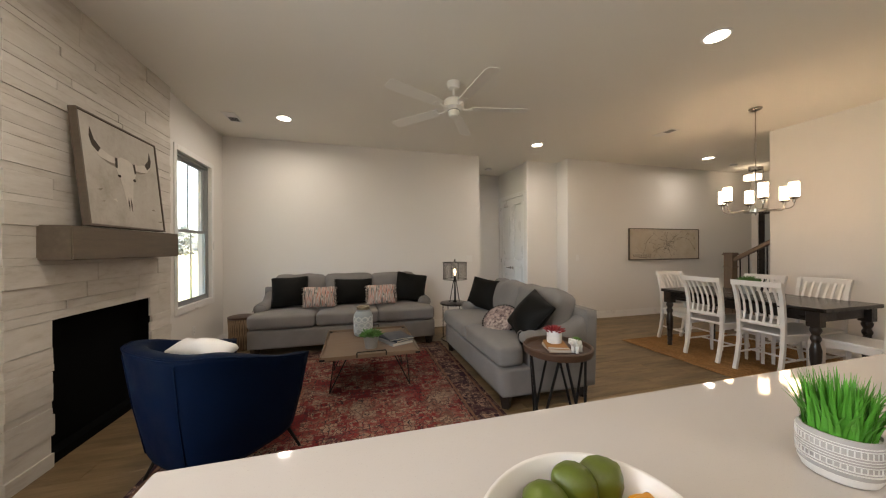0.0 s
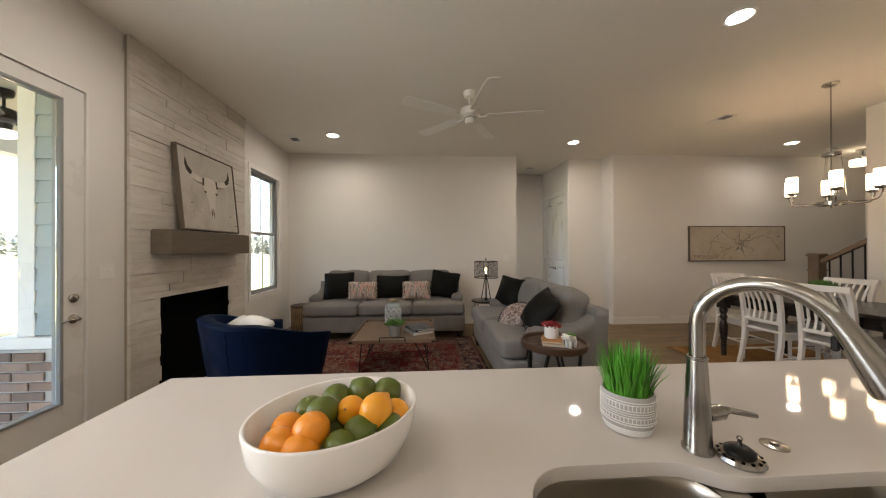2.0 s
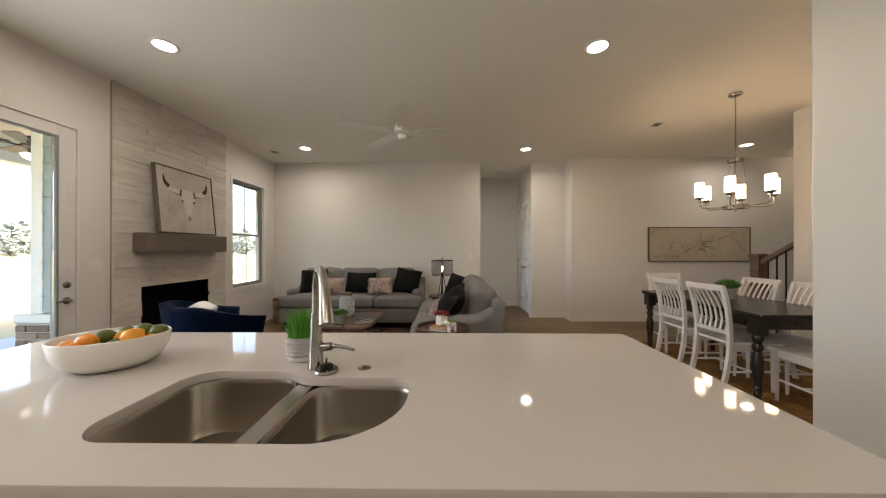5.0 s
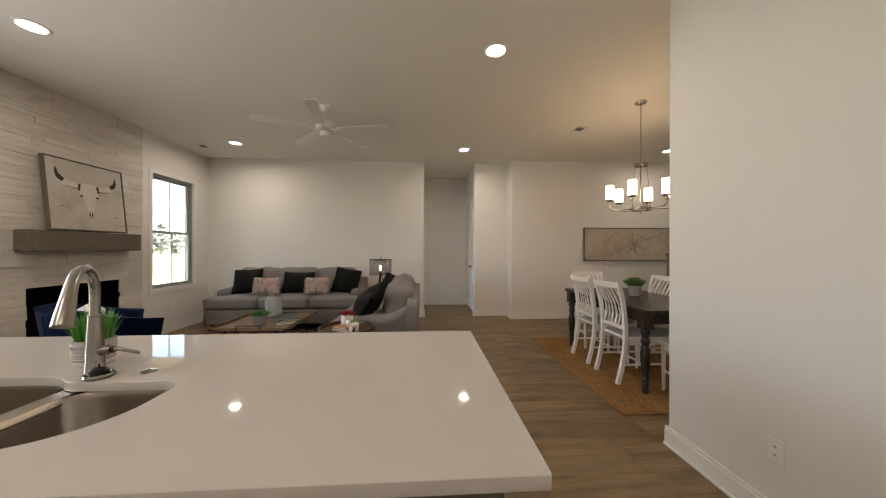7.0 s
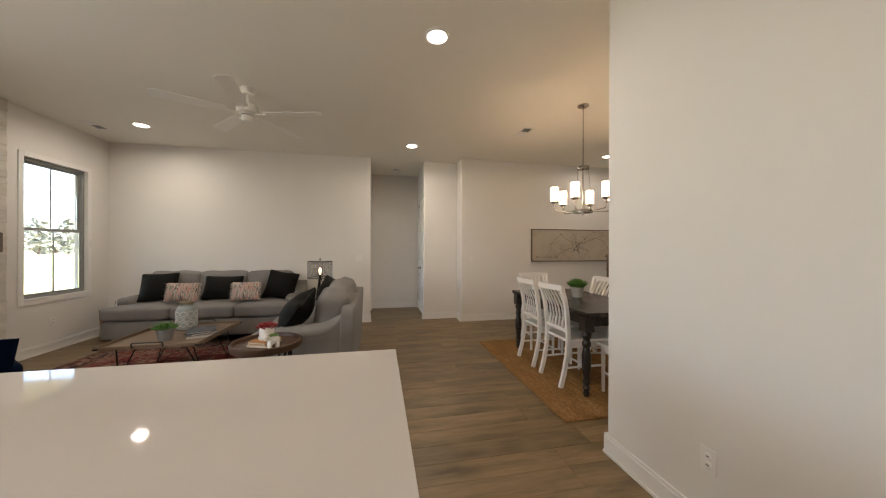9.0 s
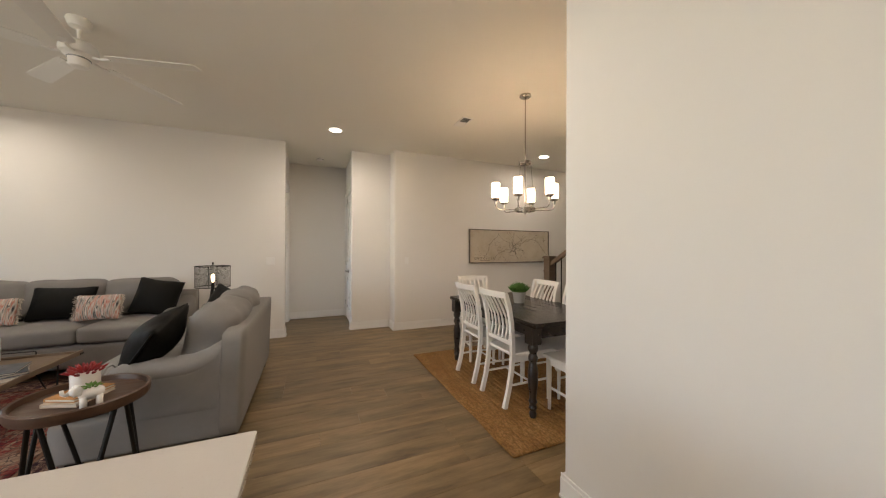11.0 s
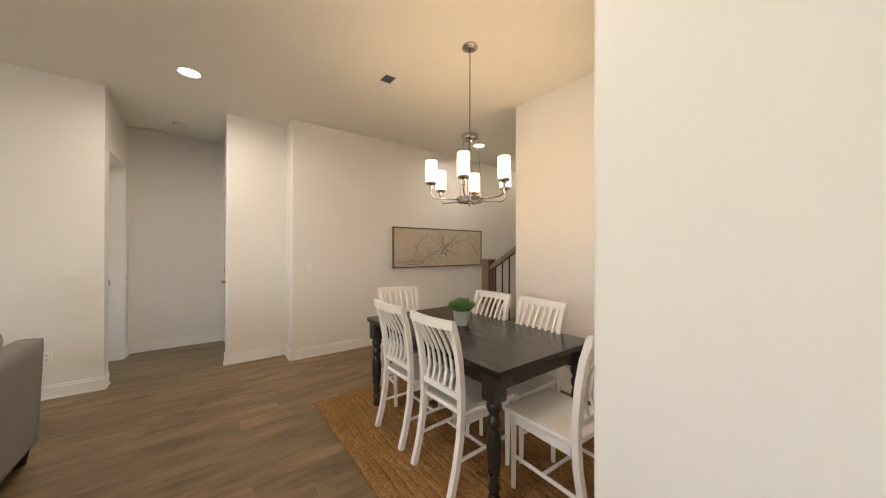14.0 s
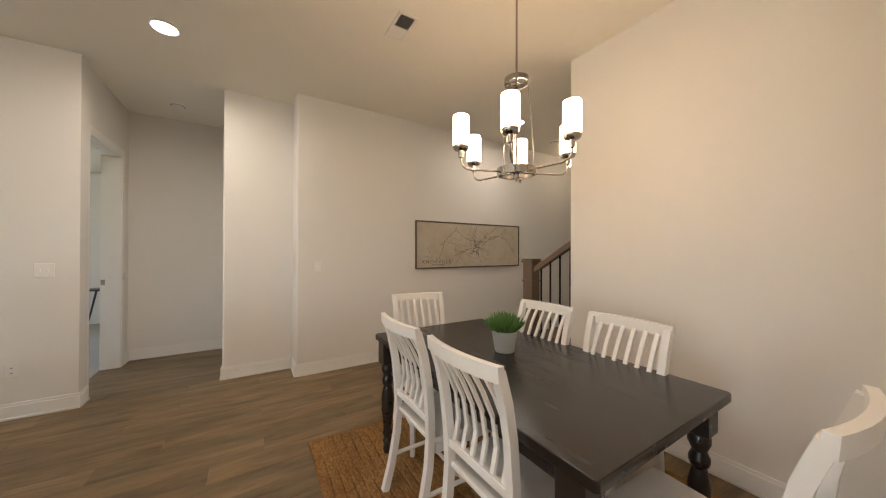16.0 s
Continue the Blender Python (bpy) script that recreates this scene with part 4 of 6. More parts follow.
vent(-1.31, 4.47, 90, "white slatted ceiling air vent near the window wall")
vent(4.57, 3.475, -90, "white slatted ceiling air vent near the chandelier")
for x, y, lab in ((2.89, 6.02, "white round smoke detector on the hall ceiling"), (7.60, 4.475, "white round smoke detector on the foyer ceiling")):
    sd = thing("smoke_detector", pose(x, y, H), lab, "smoke detector")
    part("housing", one(lathe, [(0.065, 0.0), (0.065, -0.015), (0.055, -0.032), (0.02, -0.036)], 24), M_TRIM, sd, smooth="edges")
    part("grille", one(lathe, [(0.058, -0.018), (0.0665, -0.020), (0.0665, -0.023), (0.058, -0.025)], 24), M_SASH, sd)

M_FAN = surf("fan_white", (0.84, 0.82, 0.76), 0.4, var=0.03, bump=0.03)


def ceiling_fan(name, m, n, a0, r, mat_b, mat_m, label, light):
    f = thing(name, m, label, "ceiling fan")
    part("canopy", one(lathe, [(0.065, 0), (0.07, -0.02), (0.055, -0.07), (0.02, -0.085)], 24), mat_m, f, smooth="edges")
    part("downrod", one(lathe, [(0.012, -0.08), (0.012, -0.20)], 10), mat_m, f, smooth="edges")
    part("motor_housing", one(lathe, [(0.03, -0.18), (0.075, -0.195), (0.10, -0.22), (0.105, -0.27), (0.10, -0.30), (0.06, -0.325), (0.055, -0.36), (0.05, -0.395), (0.03, -0.405)], 28), mat_m, f, smooth="edges")
    part("trim_band", one(lathe, [(0.061, -0.325), (0.064, -0.330), (0.061, -0.336)], 28), M_SASH, f)
    for k in range(n):
        a = a0 + 360 * k / n
        rot = pose(0, 0, -0.305, 0, 0, a)
        bm = bmesh.new()
        tube(bm, [(0.085, 0, 0.0), (0.13, 0, -0.012), (0.19, 0, -0.002)], [0.012, 0.009, 0.012], 8)
        box(bm, 0.17, 0.25, -0.03, 0.03, -0.004, 0.001, 0.002)
        bm.transform(rot)
        arm = part("blade_arm", bm, mat_m, f, smooth="edges")
        prof = [(0.18, -0.045), (0.21, -0.055), (r - 0.03, -0.068), (r, -0.045), (r, 0.045), (r - 0.03, 0.068), (0.21, 0.055), (0.18, 0.045)]
        bm = outline([prof], 0.007, 0.001)
        bm.transform(rot @ pose(0, 0, 0.009, 11, 0, 0))
        part("blade", bm, mat_b, f, smooth="edges")
    if light:
        part("light_bowl", one(lathe, [(0.10, -0.41), (0.11, -0.42), (0.09, -0.46), (0.04, -0.485)], 24), glowing("porch_bowl", (1, 0.95, 0.85), 0.2), f, smooth=True)
    return f


ceiling_fan("ceiling_fan", pose(1.16, 2.965, H), 5, 61, 0.77, M_FAN, M_FAN, "white five-blade ceiling fan at rest", False)
for o in bpy.data.objects["ceiling_fan"].children_recursive:
    o.data.transform(Matrix.Diagonal((1, 1, 0.88, 1)))

# ---- chandelier ----
ch = thing("chandelier", pose(4.878, 2.58, H), "brushed nickel six-light chandelier with glowing opal cylinder shades", "chandelier")
part("canopy", one(lathe, [(0.062, 0), (0.064, -0.012), (0.05, -0.024), (0.012, -0.028)], 28), M_NICKEL, ch, smooth="edges")
part("stem", one(lathe, [(0.006, -0.012), (0.006, -1.23)], 10), M_NICKEL, ch, smooth="edges")
part("upper_ring", one(lathe, [(0.062, -0.735), (0.068, -0.735), (0.068, -0.705), (0.062, -0.705)], 32, caps=False), M_NICKEL, ch, smooth="edges")
bm = bmesh.new()
for a in (0, 120, 240):
    c, s_ = math.cos(radians(a)), math.sin(radians(a))
    tube(bm, [(0.004 * c, 0.004 * s_, -0.72), (0.064 * c, 0.064 * s_, -0.72)], 0.004, 6)
part("upper_spokes", bm, M_NICKEL, ch)
for a in (60, 180, 300):
    c, s_ = math.cos(radians(a)), math.sin(radians(a))
    part("link_rod", one(tube, [(0.062 * c, 0.062 * s_, -0.735), (0.085 * c, 0.085 * s_, -0.98), (0.098 * c, 0.098 * s_, -1.215)], 0.0022, 6), M_NICKEL, ch)
part("lower_ring", one(lathe, [(0.098, -1.25), (0.108, -1.25), (0.108, -1.212), (0.098, -1.212)], 36, caps=False), M_NICKEL, ch, smooth="edges")
part("finial", one(lathe, [(0.014, -1.21), (0.016, -1.25), (0.006, -1.275), (0.004, -1.285)], 14), M_NICKEL, ch, smooth="edges")
for k in range(6):
    a = radians(40 + 60 * k)
    c, s_ = math.cos(a), math.sin(a)
    R_ = 0.322
    pts = [(0.016 * c, 0.016 * s_, -1.232), (0.20 * c, 0.20 * s_, -1.232)]
    for q in range(7):
        b = radians(90 * q / 6)
        pts.append(((R_ - 0.05 + 0.05 * math.sin(b)) * c, (R_ - 0.05 + 0.05 * math.sin(b)) * s_, -1.182 - 0.05 * math.cos(b)))
    pts.append((R_ * c, R_ * s_, -1.155))
    arm = part("arm", one(tube, pts, 0.006, 8), M_NICKEL, ch, smooth=True)
    part("socket_cup", one(lathe, [(0.014, -1.17), (0.016, -1.135), (0.038, -1.128), (0.044, -1.116), (0.044, -1.108)], 20, (R_ * c, R_ * s_, 0)), M_NICKEL, arm, smooth="edges")
    part("shade", one(lathe, [(0.039, -1.1075), (0.044, -1.10), (0.044, -0.955), (0.042, -0.945), (0.039, -0.945), (0.039, -1.10)], 24, (R_ * c, R_ * s_, 0), caps=False), M_SHADE, arm, smooth="edges")

for o in ch.children_recursive:
    if o.name.split(".")[0] != "canopy":
        o.data.transform(Matrix.Translation((0, 0, -0.015)))

# ---- switches and outlets ----
def plate(name, m, n, label, outlet=False):
    p = thing(name, m, label, "outlet" if outlet else "switch")
    w = 0.035 + 0.023 * (n - 1)
    part("cover_plate", one(box, -w, w, -0.0575, 0.0575, 0.0, 0.006, 0.002), M_TRIM, p)
    for k in range(n):
        x = (k - (n - 1) / 2) * 0.046
        if outlet:
            for y in (-0.02, 0.02):
                o = part("socket", one(lathe, [(0.017, 0.006), (0.017, 0.008), (0.014, 0.009)], 16, (x, y, 0)), M_TRIM, p)
                # a raised grey block stands in for the dark of the socket's slots
                part("slots", one(box, x - 0.007, x + 0.007, y - 0.004, y + 0.004, 0.0091, 0.0096), M_SASH, o)
        else:
            part("toggle", one(box, x - 0.006, x + 0.006, -0.012, 0.012, 0.006, 0.014, 0.002), M_TRIM, p)
    return p


def on_wall(x, y, z, facing):
    """A pose with local z out of the wall and local y up."""
    a = {"-y": 0, "+x": 90, "-x": -90}[facing]
    return pose(x, y, z, 90, 0, a)


plate("light_switch", on_wall(2.165, 5.245, 1.185, "-y"), 2, "white double light switch plate beside the hall opening")
plate("light_switch", on_wall(4.253, 4.98, 1.18, "-y"), 1, "white single light switch plate on the dining wall")
plate("light_switch", on_wall(-1.70, 2.09, 1.19, "+x"), 2, "white double light switch plate beside the patio door")
plate("wall_outlet", on_wall(4.03, 0.482, 0.383, "-x"), 1, "white electrical outlet low on the wall", True)
plate("wall_outlet", on_wall(-1.70, 4.38, 0.39, "+x"), 1, "white electrical outlet under the window", True)
plate("wall_outlet", on_wall(2.0, 5.245, 0.39, "-y"), 1, "white electrical outlet beside the loveseat", True)
bm = one(lathe, [(0.012, 0), (0.012, 0.004), (0.006, 0.006), (0.005, 0.05), (0.008, 0.052), (0.008, 0.062)], 12)
bm.transform(pose(2.93, 6.572, 0.10, 90, 0, 0))
part("door_stop", bm, M_TRIM, None, "white door stop on the hall baseboard", "edges", category="door stop")

# ---- outdoors ----
def ground_mat():
    m, nt, b = nodes("new_lawn")
    vec = coords(nt, (1, 1, 1), False)
    big, fine = noise_tex(nt, vec, 0.06, 5.0), noise_tex(nt, vec, 30.0, 4.0)
    c = ramp(nt, big, [(0.38, (0.16, 0.21, 0.06)), (0.5, (0.28, 0.25, 0.12)), (0.62, (0.36, 0.22, 0.13))])
    c = mixed(nt, ramp(nt, fine, [(0.4, 0.0), (0.7, 0.5)]), c, (0.10, 0.15, 0.04))
    nt.links.new(c, b.inputs["Base Color"])
    b.inputs["Roughness"].default_value = 0.95
    bumped(nt, b, fine, 0.6, 0.02)
    return m


solid("ground", [(-600, -2.2, -600, 600, -0.4, -0.22)], ground_mat())
M_CONC = surf("porch_concrete", (0.46, 0.44, 0.41), 0.85, var=0.1, scale=1.5, fine=120, bump=0.2)
solid("patio", [(-5.2, -1.87, -3.0, 6.6, -0.3, -0.05)], M_CONC)
M_WHITEX = surf("exterior_trim", (0.78, 0.77, 0.74), 0.5, var=0.04, bump=0.04)
M_SIDING = surf("blue_grey_siding", (0.34, 0.40, 0.41), 0.6, var=0.05, scale=4, fine=120, bump=0.1, tint=0.06)
M_MORTAR = surf("brick_mortar", (0.50, 0.47, 0.43), 0.9, var=0.1)
M_BRICK = surf("washed_brick", (0.40, 0.27, 0.20), 0.85, var=0.3, scale=9, fine=60, bump=0.5, dist=0.003, tint=0.45)
solid("porch_ceiling", [(-5.2, -1.87, -3.0, 6.6, 2.95, 3.05)], surf("porch_boards", (0.55, 0.48, 0.38), 0.6, var=0.06))
solid("porch_beam", [(-5.2, -4.95, -3.0, 6.6, 2.68, 2.95)], M_WHITEX)
chase = thing("chimney_chase", pose(-1.87, 1.995, 0), "blue-grey lap siding chimney chase with white corner board", "chimney")
part("core", one(box, -0.305, -0.002, 0.012, 1.9, 0.66, 2.95), M_SIDING, chase)
part("corner_board", one(box, -0.317, -0.203, -0.012, 0.10, 0.74, 2.95, 0.003), M_WHITEX, chase)
bm0 = bmesh.new()
rings = [[bm0.verts.new(q) for q in ((x, -0.014, 0.0), (x, 0.010, 0.0), (x, 0.010, 0.165), (x, 0.002, 0.165))] for x in (-0.201, -0.004)]
ring_join(bm0, rings)
board = part("siding_board", bm0, M_SIDING, chase)
board.location = (0, 0, 0.75)
for k in range(1, 14):
    o = board.copy()
    scene.collection.objects.link(o)
    o.location = (0, 0, 0.75 + 0.155 * k)
part("water_table", one(box, -0.43, -0.002, -0.05, 1.95, 0.66, 0.74, 0.006), M_WHITEX, chase)
base = part("brick_base", one(box, -0.415, -0.004, -0.035, 1.9, -0.05, 0.655), M_MORTAR, chase)
bmb = one(box, -0.1, 0.1, -0.047, -0.033, 0, 0.058, 0.003)
brick = part("brick", bmb, M_BRICK, base)
brick.location = (-0.31, 0, -0.04)
end = part("brick", one(box, -0.047, 0.047, -0.047, -0.033, 0, 0.058, 0.003), M_BRICK, base)
end.location = (-0.365, 0, 0.028)
for k in range(10):
    z = -0.04 + 0.0685 * k
    for j in range(2):
        if k == 0 and j == 0:
            continue
        if k == 1 and j == 0:
            continue
        half = k % 2 == 1 and j == 0
        o = (end if half else brick).copy()
        scene.collection.objects.link(o)
        o.location = ((-0.365, 0, z) if half else (-0.31 + 0.21 * j - (0.105 if k % 2 else 0), 0, z))
ceiling_fan("porch_fan", pose(-3.50, 2.98, 2.945), 5, 20, 0.62, surf("dark_blade", (0.06, 0.045, 0.032), 0.5), surf("bronze", (0.03, 0.025, 0.02), 0.4, 0.7), "dark bronze porch ceiling fan with a pale light bowl", True)

# far trees beyond the field: trunks and uneven crowns of leaf clumps
# paler than real leaves: the haze of distance is put into their colour
M_LEAF = surf("hazed_foliage", (0.26, 0.28, 0.24), 0.9, var=0.2, scale=0.5, fine=4, bump=0.3, tint=0.3)
M_BARK = surf("bark", (0.13, 0.10, 0.075), 0.9, var=0.3)
rnd = random.Random(21)


def tree(m, height):
    t = thing("tree", m, "distant leafy tree at the edge of the field", "tree", "trees along the field")
    part("trunk", one(tube, [(0, 0, 0), (0.1, 0.1, height * 0.3), (0.0, 0.2, height * 0.7)], [0.28, 0.2, 0.08], 7), M_BARK, t)
    bm = bmesh.new()
    for k in range(170):
        a, q = rnd.uniform(0, 6.28), rnd.uniform(0.06, 1.0)
        rr = height * 0.27 * math.sin(math.pi * min(0.95, q * 0.85 + 0.12)) * rnd.uniform(0.3, 1.05)
        c = Vector((rr * math.cos(a), rr * math.sin(a), height * q))
        s = rnd.uniform(0.5, 1.1)
        vs = [bm.verts.new(c + s * Vector((rnd.uniform(-1, 1), rnd.uniform(-1, 1), rnd.uniform(-0.7, 0.7)))) for _ in range(4)]
        for f in ((0, 1, 2), (0, 2, 3), (0, 3, 1), (1, 3, 2)):
            bm.faces.new([vs[i] for i in f])
    part("crown", bm, M_LEAF, t)
    return t


kinds = [tree(pose(-95, 60, -0.22), 7.5), tree(pose(-100, 72, -0.22), 6.0), tree(pose(-98, 88, -0.22), 8.5)]
for k in range(80):
    a = radians(100 + k * 0.95 + rnd.uniform(-0.6, 0.6))
    d = rnd.uniform(105, 150)
    copy_thing(kinds[k % 3], pose(d * math.cos(a) - 2, d * math.sin(a) + 2, -0.22, 0, 0, rnd.uniform(0, 360)))

# ---- sink, faucet and things on the island ----
sink = thing("kitchen_sink", pose(ISX, ISY + 0.032, ISZ - 0.915), "double-bowl brushed steel undermount sink", "sink")


def bowl(x0, x1, y0, y1, depth, rc):
    bm = bmesh.new()
    rings = []
    for off, z in ((-0.004, 0.884), (0.0, 0.878), (0.004, 0.86), (0.012, 0.885 - depth + 0.03), (0.022, 0.885 - depth + 0.010), (0.045, 0.885 - depth), (0.13, 0.885 - depth - 0.004)):
        rings.append([bm.verts.new((x, y, z)) for x, y in round_rect(x0 + off, x1 - off, y0 + off, y1 - off, max(0.02, rc - off * 0.6), 8)])
    ring_join(bm, rings, True, False)
    bm.faces.new(rings[-1])
    return bm


part("large_bowl", bowl(0.79, 1.166, -0.10, 0.350, 0.20, 0.10), M_STEEL, sink, smooth="edges")
part("small_bowl", bowl(1.230, 1.58, -0.10, 0.295, 0.17, 0.10), M_STEEL, sink, smooth="edges")
part("divider", one(box, 1.158, 1.238, -0.10, 0.36, 0.852, 0.8835, 0.013, 4), M_STEEL_LIT, sink, smooth="edges")
for x, y, z in ((0.99, 0.12, 0.682), (1.39, 0.09, 0.712)):
    part("drain", one(lathe, [(0.045, 0.0), (0.045, 0.004), (0.035, 0.003), (0.02, 0.001)], 24, (x, y, z)), M_NICKEL, sink, smooth="edges")

fc = thing("faucet", pose(1.233, 0.252, ISZ, 0, 0, -60), "brushed nickel pull-down gooseneck kitchen faucet", "faucet")
part("column", one(lathe, [(0.029, 0), (0.029, 0.006), (0.026, 0.012), (0.023, 0.10), (0.018, 0.19), (0.0175, 0.195)], 24), M_NICKEL, fc, smooth="edges")
arc = [(0, 0, 0.195), (0, 0, 0.24)]
for k in range(13):
    a = radians(180 - 150 * k / 12)
    arc.append((0.099 + 0.099 * math.cos(a), 0, 0.268 + 0.095 * math.sin(a)))
part("gooseneck", one(tube, arc, 0.0145, 14), M_NICKEL, fc, smooth="edges")
ex, ez = arc[-1][0], arc[-1][2]
part("spray_head", one(tube, [(ex - 0.003, 0, ez + 0.006), (ex + 0.012, 0, ez - 0.02), (ex + 0.045, 0, ez - 0.085), (ex + 0.056, 0, ez - 0.108)], [0.0155, 0.0165, 0.0225, 0.0235], 18), M_NICKEL, fc, smooth="edges")
part("neck_ring", one(lathe, [(0.0176, 0.193), (0.0192, 0.195), (0.0192, 0.199), (0.0176, 0.201)], 20), M_NICKEL, fc, smooth="edges")
part("spray_button", one(box, ex - 0.004, ex + 0.006, -0.008, 0.008, ez - 0.055, ez - 0.03, 0.003), M_BLACKM, fc)
bm = one(tube, [(0.02, 0, 0.075), (0.055, 0, 0.078)], 0.016, 14)
bm.transform(pose(0, 0, 0, 0, 0, 62))
hub = part("valve_hub", bm, M_NICKEL, fc, smooth="edges")
bm = one(tube, [(0.055, 0.0, 0.078), (0.075, 0, 0.080), (0.14, 0, 0.064)], [0.012, 0.007, 0.0055], 10)
bm.transform(pose(0, 0, 0, 0, 0, 62))
part("lever", bm, M_NICKEL, hub, smooth=True)

st = thing("sink_strainer", pose(1.286, 0.212, ISZ), "chrome sink strainer with black rubber stopper", "strainer")
part("basket", one(lathe, [(0.036, 0.0), (0.041, 0.006), (0.038, 0.013), (0.026, 0.017)], 24), M_NICKEL, st, smooth="edges")
part("stopper", one(lathe, [(0.026, 0.0172), (0.025, 0.024), (0.017, 0.030), (0.004, 0.031)], 20), M_BLACKM, st, smooth="edges")
# black dots stand in for the shade inside the strainer's holes
for k in range(14):
    a = 2 * math.pi * k / 14
    part("slot", one(lathe, [(0.0035, -0.0002), (0.0035, 0.0006)], 8, (0.0335 * math.cos(a), 0.0335 * math.sin(a), 0.0148)), M_PITCH, st)
part("knob", one(lathe, [(0.004, 0.031), (0.004, 0.043), (0.006, 0.046), (0.003, 0.050)], 10), M_NICKEL, st, smooth="edges")
dc = thing("hole_cover", pose(1.41, 0.252, ISZ), "flat round nickel cover on the countertop", "cover")
part("disc", one(lathe, [(0.024, 0.0), (0.024, 0.003), (0.018, 0.0045), (0.006, 0.005)], 24), M_NICKEL, dc, smooth="edges")
part("button", one(lathe, [(0.008, 0.005), (0.008, 0.008), (0.005, 0.009)], 14), M_NICKEL, dc, smooth="edges")

M_CERAMIC = surf("white_ceramic", (0.80, 0.77, 0.73), 0.22, var=0.02, scale=4, fine=60, bump=0.02)
fb = tagged(part("fruit_bowl", (lambda b: (lathe(b, [(0.45, 0.0), (0.62, 0.004), (0.84, 0.030), (0.95, 0.066), (1.0, 0.112), (0.985, 0.117), (0.955, 0.114), (0.90, 0.070), (0.76, 0.034), (0.55, 0.014), (0.1, 0.010)], 48, (0, 0, 0), 0.166, 0.138), b)[1])(bmesh.new()), M_CERAMIC, None, "large oval white ceramic fruit bowl on the countertop", True), category="bowl")
BX, BY = 0.474, 0.26
fb.matrix_basis = pose(BX, BY, ISZ, 0, 0, 32)


def citrus(m, size, material, label, name):
    f = tagged(new(name), label, name, "citrus in the bowl")
    f.matrix_basis = m
    r = size
    prof = [(0.12, -1.17), (0.22, -1.10), (0.45, -0.98), (0.78, -0.68), (0.97, -0.30), (1.0, 0.0), (0.97, 0.30), (0.78, 0.68), (0.45, 0.98), (0.24, 1.10), (0.13, 1.22), (0.05, 1.24)]
    part("skin", one(lathe, [(a * r, b * r) for a, b in prof], 20), material, f, smooth=True)
    part("stem_scar", one(lathe, [(0.07 * r, 1.241 * r), (0.08 * r, 1.262 * r), (0.03 * r, 1.268 * r)], 8), M_BARK, f)
    return f


M_LEMON = surf("lemon_skin", (0.78, 0.27, 0.012), 0.38, var=0.12, scale=18, fine=260, bump=0.35, dist=0.0008)
M_YELLOW = surf("yellow_skin", (0.80, 0.34, 0.016), 0.38, var=0.1, scale=18, fine=260, bump=0.35, dist=0.0008)
M_LIME = surf("lime_skin", (0.095, 0.125, 0.012), 0.36, var=0.25, scale=18, fine=260, bump=0.35, dist=0.0008)
rnd = random.Random(8)
fruit = [  # along, across, height, kind, size
    (-0.125, -0.02, 0.068, "o", 0.031), (-0.09, -0.055, 0.066, "o", 0.030), (-0.065, -0.035, 0.085, "o", 0.033), (-0.10, 0.035, 0.065, "o", 0.031), (-0.02, -0.075, 0.062, "l", 0.029),
    (0.03, -0.055, 0.066, "l", 0.030), (-0.03, 0.015, 0.088, "l", 0.031), (0.035, 0.005, 0.080, "y", 0.030), (0.075, -0.045, 0.092, "y", 0.033), (0.13, -0.03, 0.066, "y", 0.030),
    (-0.045, 0.065, 0.075, "l", 0.030), (0.02, 0.070, 0.082, "l", 0.033), (0.085, 0.055, 0.090, "l", 0.032), (0.14, 0.035, 0.084, "l", 0.033), (-0.005, 0.025, 0.045, "l", 0.030),
    (0.075, 0.01, 0.045, "o", 0.030), (-0.07, 0.0, 0.04, "l", 0.028), (0.10, -0.065, 0.06, "l", 0.028)]
for u, v, h, kind, r in fruit:
    u, v, h, r = u * 0.86, v * 0.99, h + 0.016, r * 0.98
    a = radians(30)
    x, y = BX + u * math.cos(a) - v * math.sin(a), BY + u * math.sin(a) + v * math.cos(a)
    mm = {"o": (M_LEMON, "ripe orange lemon in the white bowl", "lemon"), "y": (M_YELLOW, "bright yellow lemon in the white bowl", "lemon"), "l": (M_LIME, "dark green lime in the white bowl", "lime")}[kind]
    citrus(pose(x, y, ISZ + h, rnd.uniform(50, 130), rnd.uniform(-20, 20), rnd.uniform(0, 360)), r, mm[0], mm[1], mm[2])

# grass in its ribbed pot
M_POT = surf("ribbed_pot", (0.42, 0.40, 0.38), 0.8, var=0.12, scale=14, fine=120, bump=0.3)
M_POTW = surf("pot_wash", (0.74, 0.72, 0.69), 0.7, var=0.06, scale=14, fine=120, bump=0.2)
gp = thing("grass_pot", pose(1.14, 0.345, ISZ), "grey and white ribbed pot of bright green artificial grass", "plant")
part("pot", one(lathe, [(0.050, 0), (0.056, 0.004), (0.063, 0.02), (0.066, 0.06), (0.065, 0.100), (0.064, 0.104), (0.060, 0.104), (0.059, 0.085), (0.02, 0.083)], 40), M_POT, gp, smooth="edges")
part("foot_band", one(lathe, [(0.0505, 0.0005), (0.0568, 0.004), (0.0642, 0.021), (0.0640, 0.023), (0.055, 0.023)], 40), M_POTW, gp, smooth="edges")
for z in (0.034, 0.040, 0.053, 0.059, 0.065, 0.071, 0.086, 0.092):
    part("rib", one(lathe, [(0.0640, z - 0.001), (0.0670, z - 0.0003), (0.0672, z + 0.0006), (0.0640, z + 0.0016)], 40), M_POTW, gp)
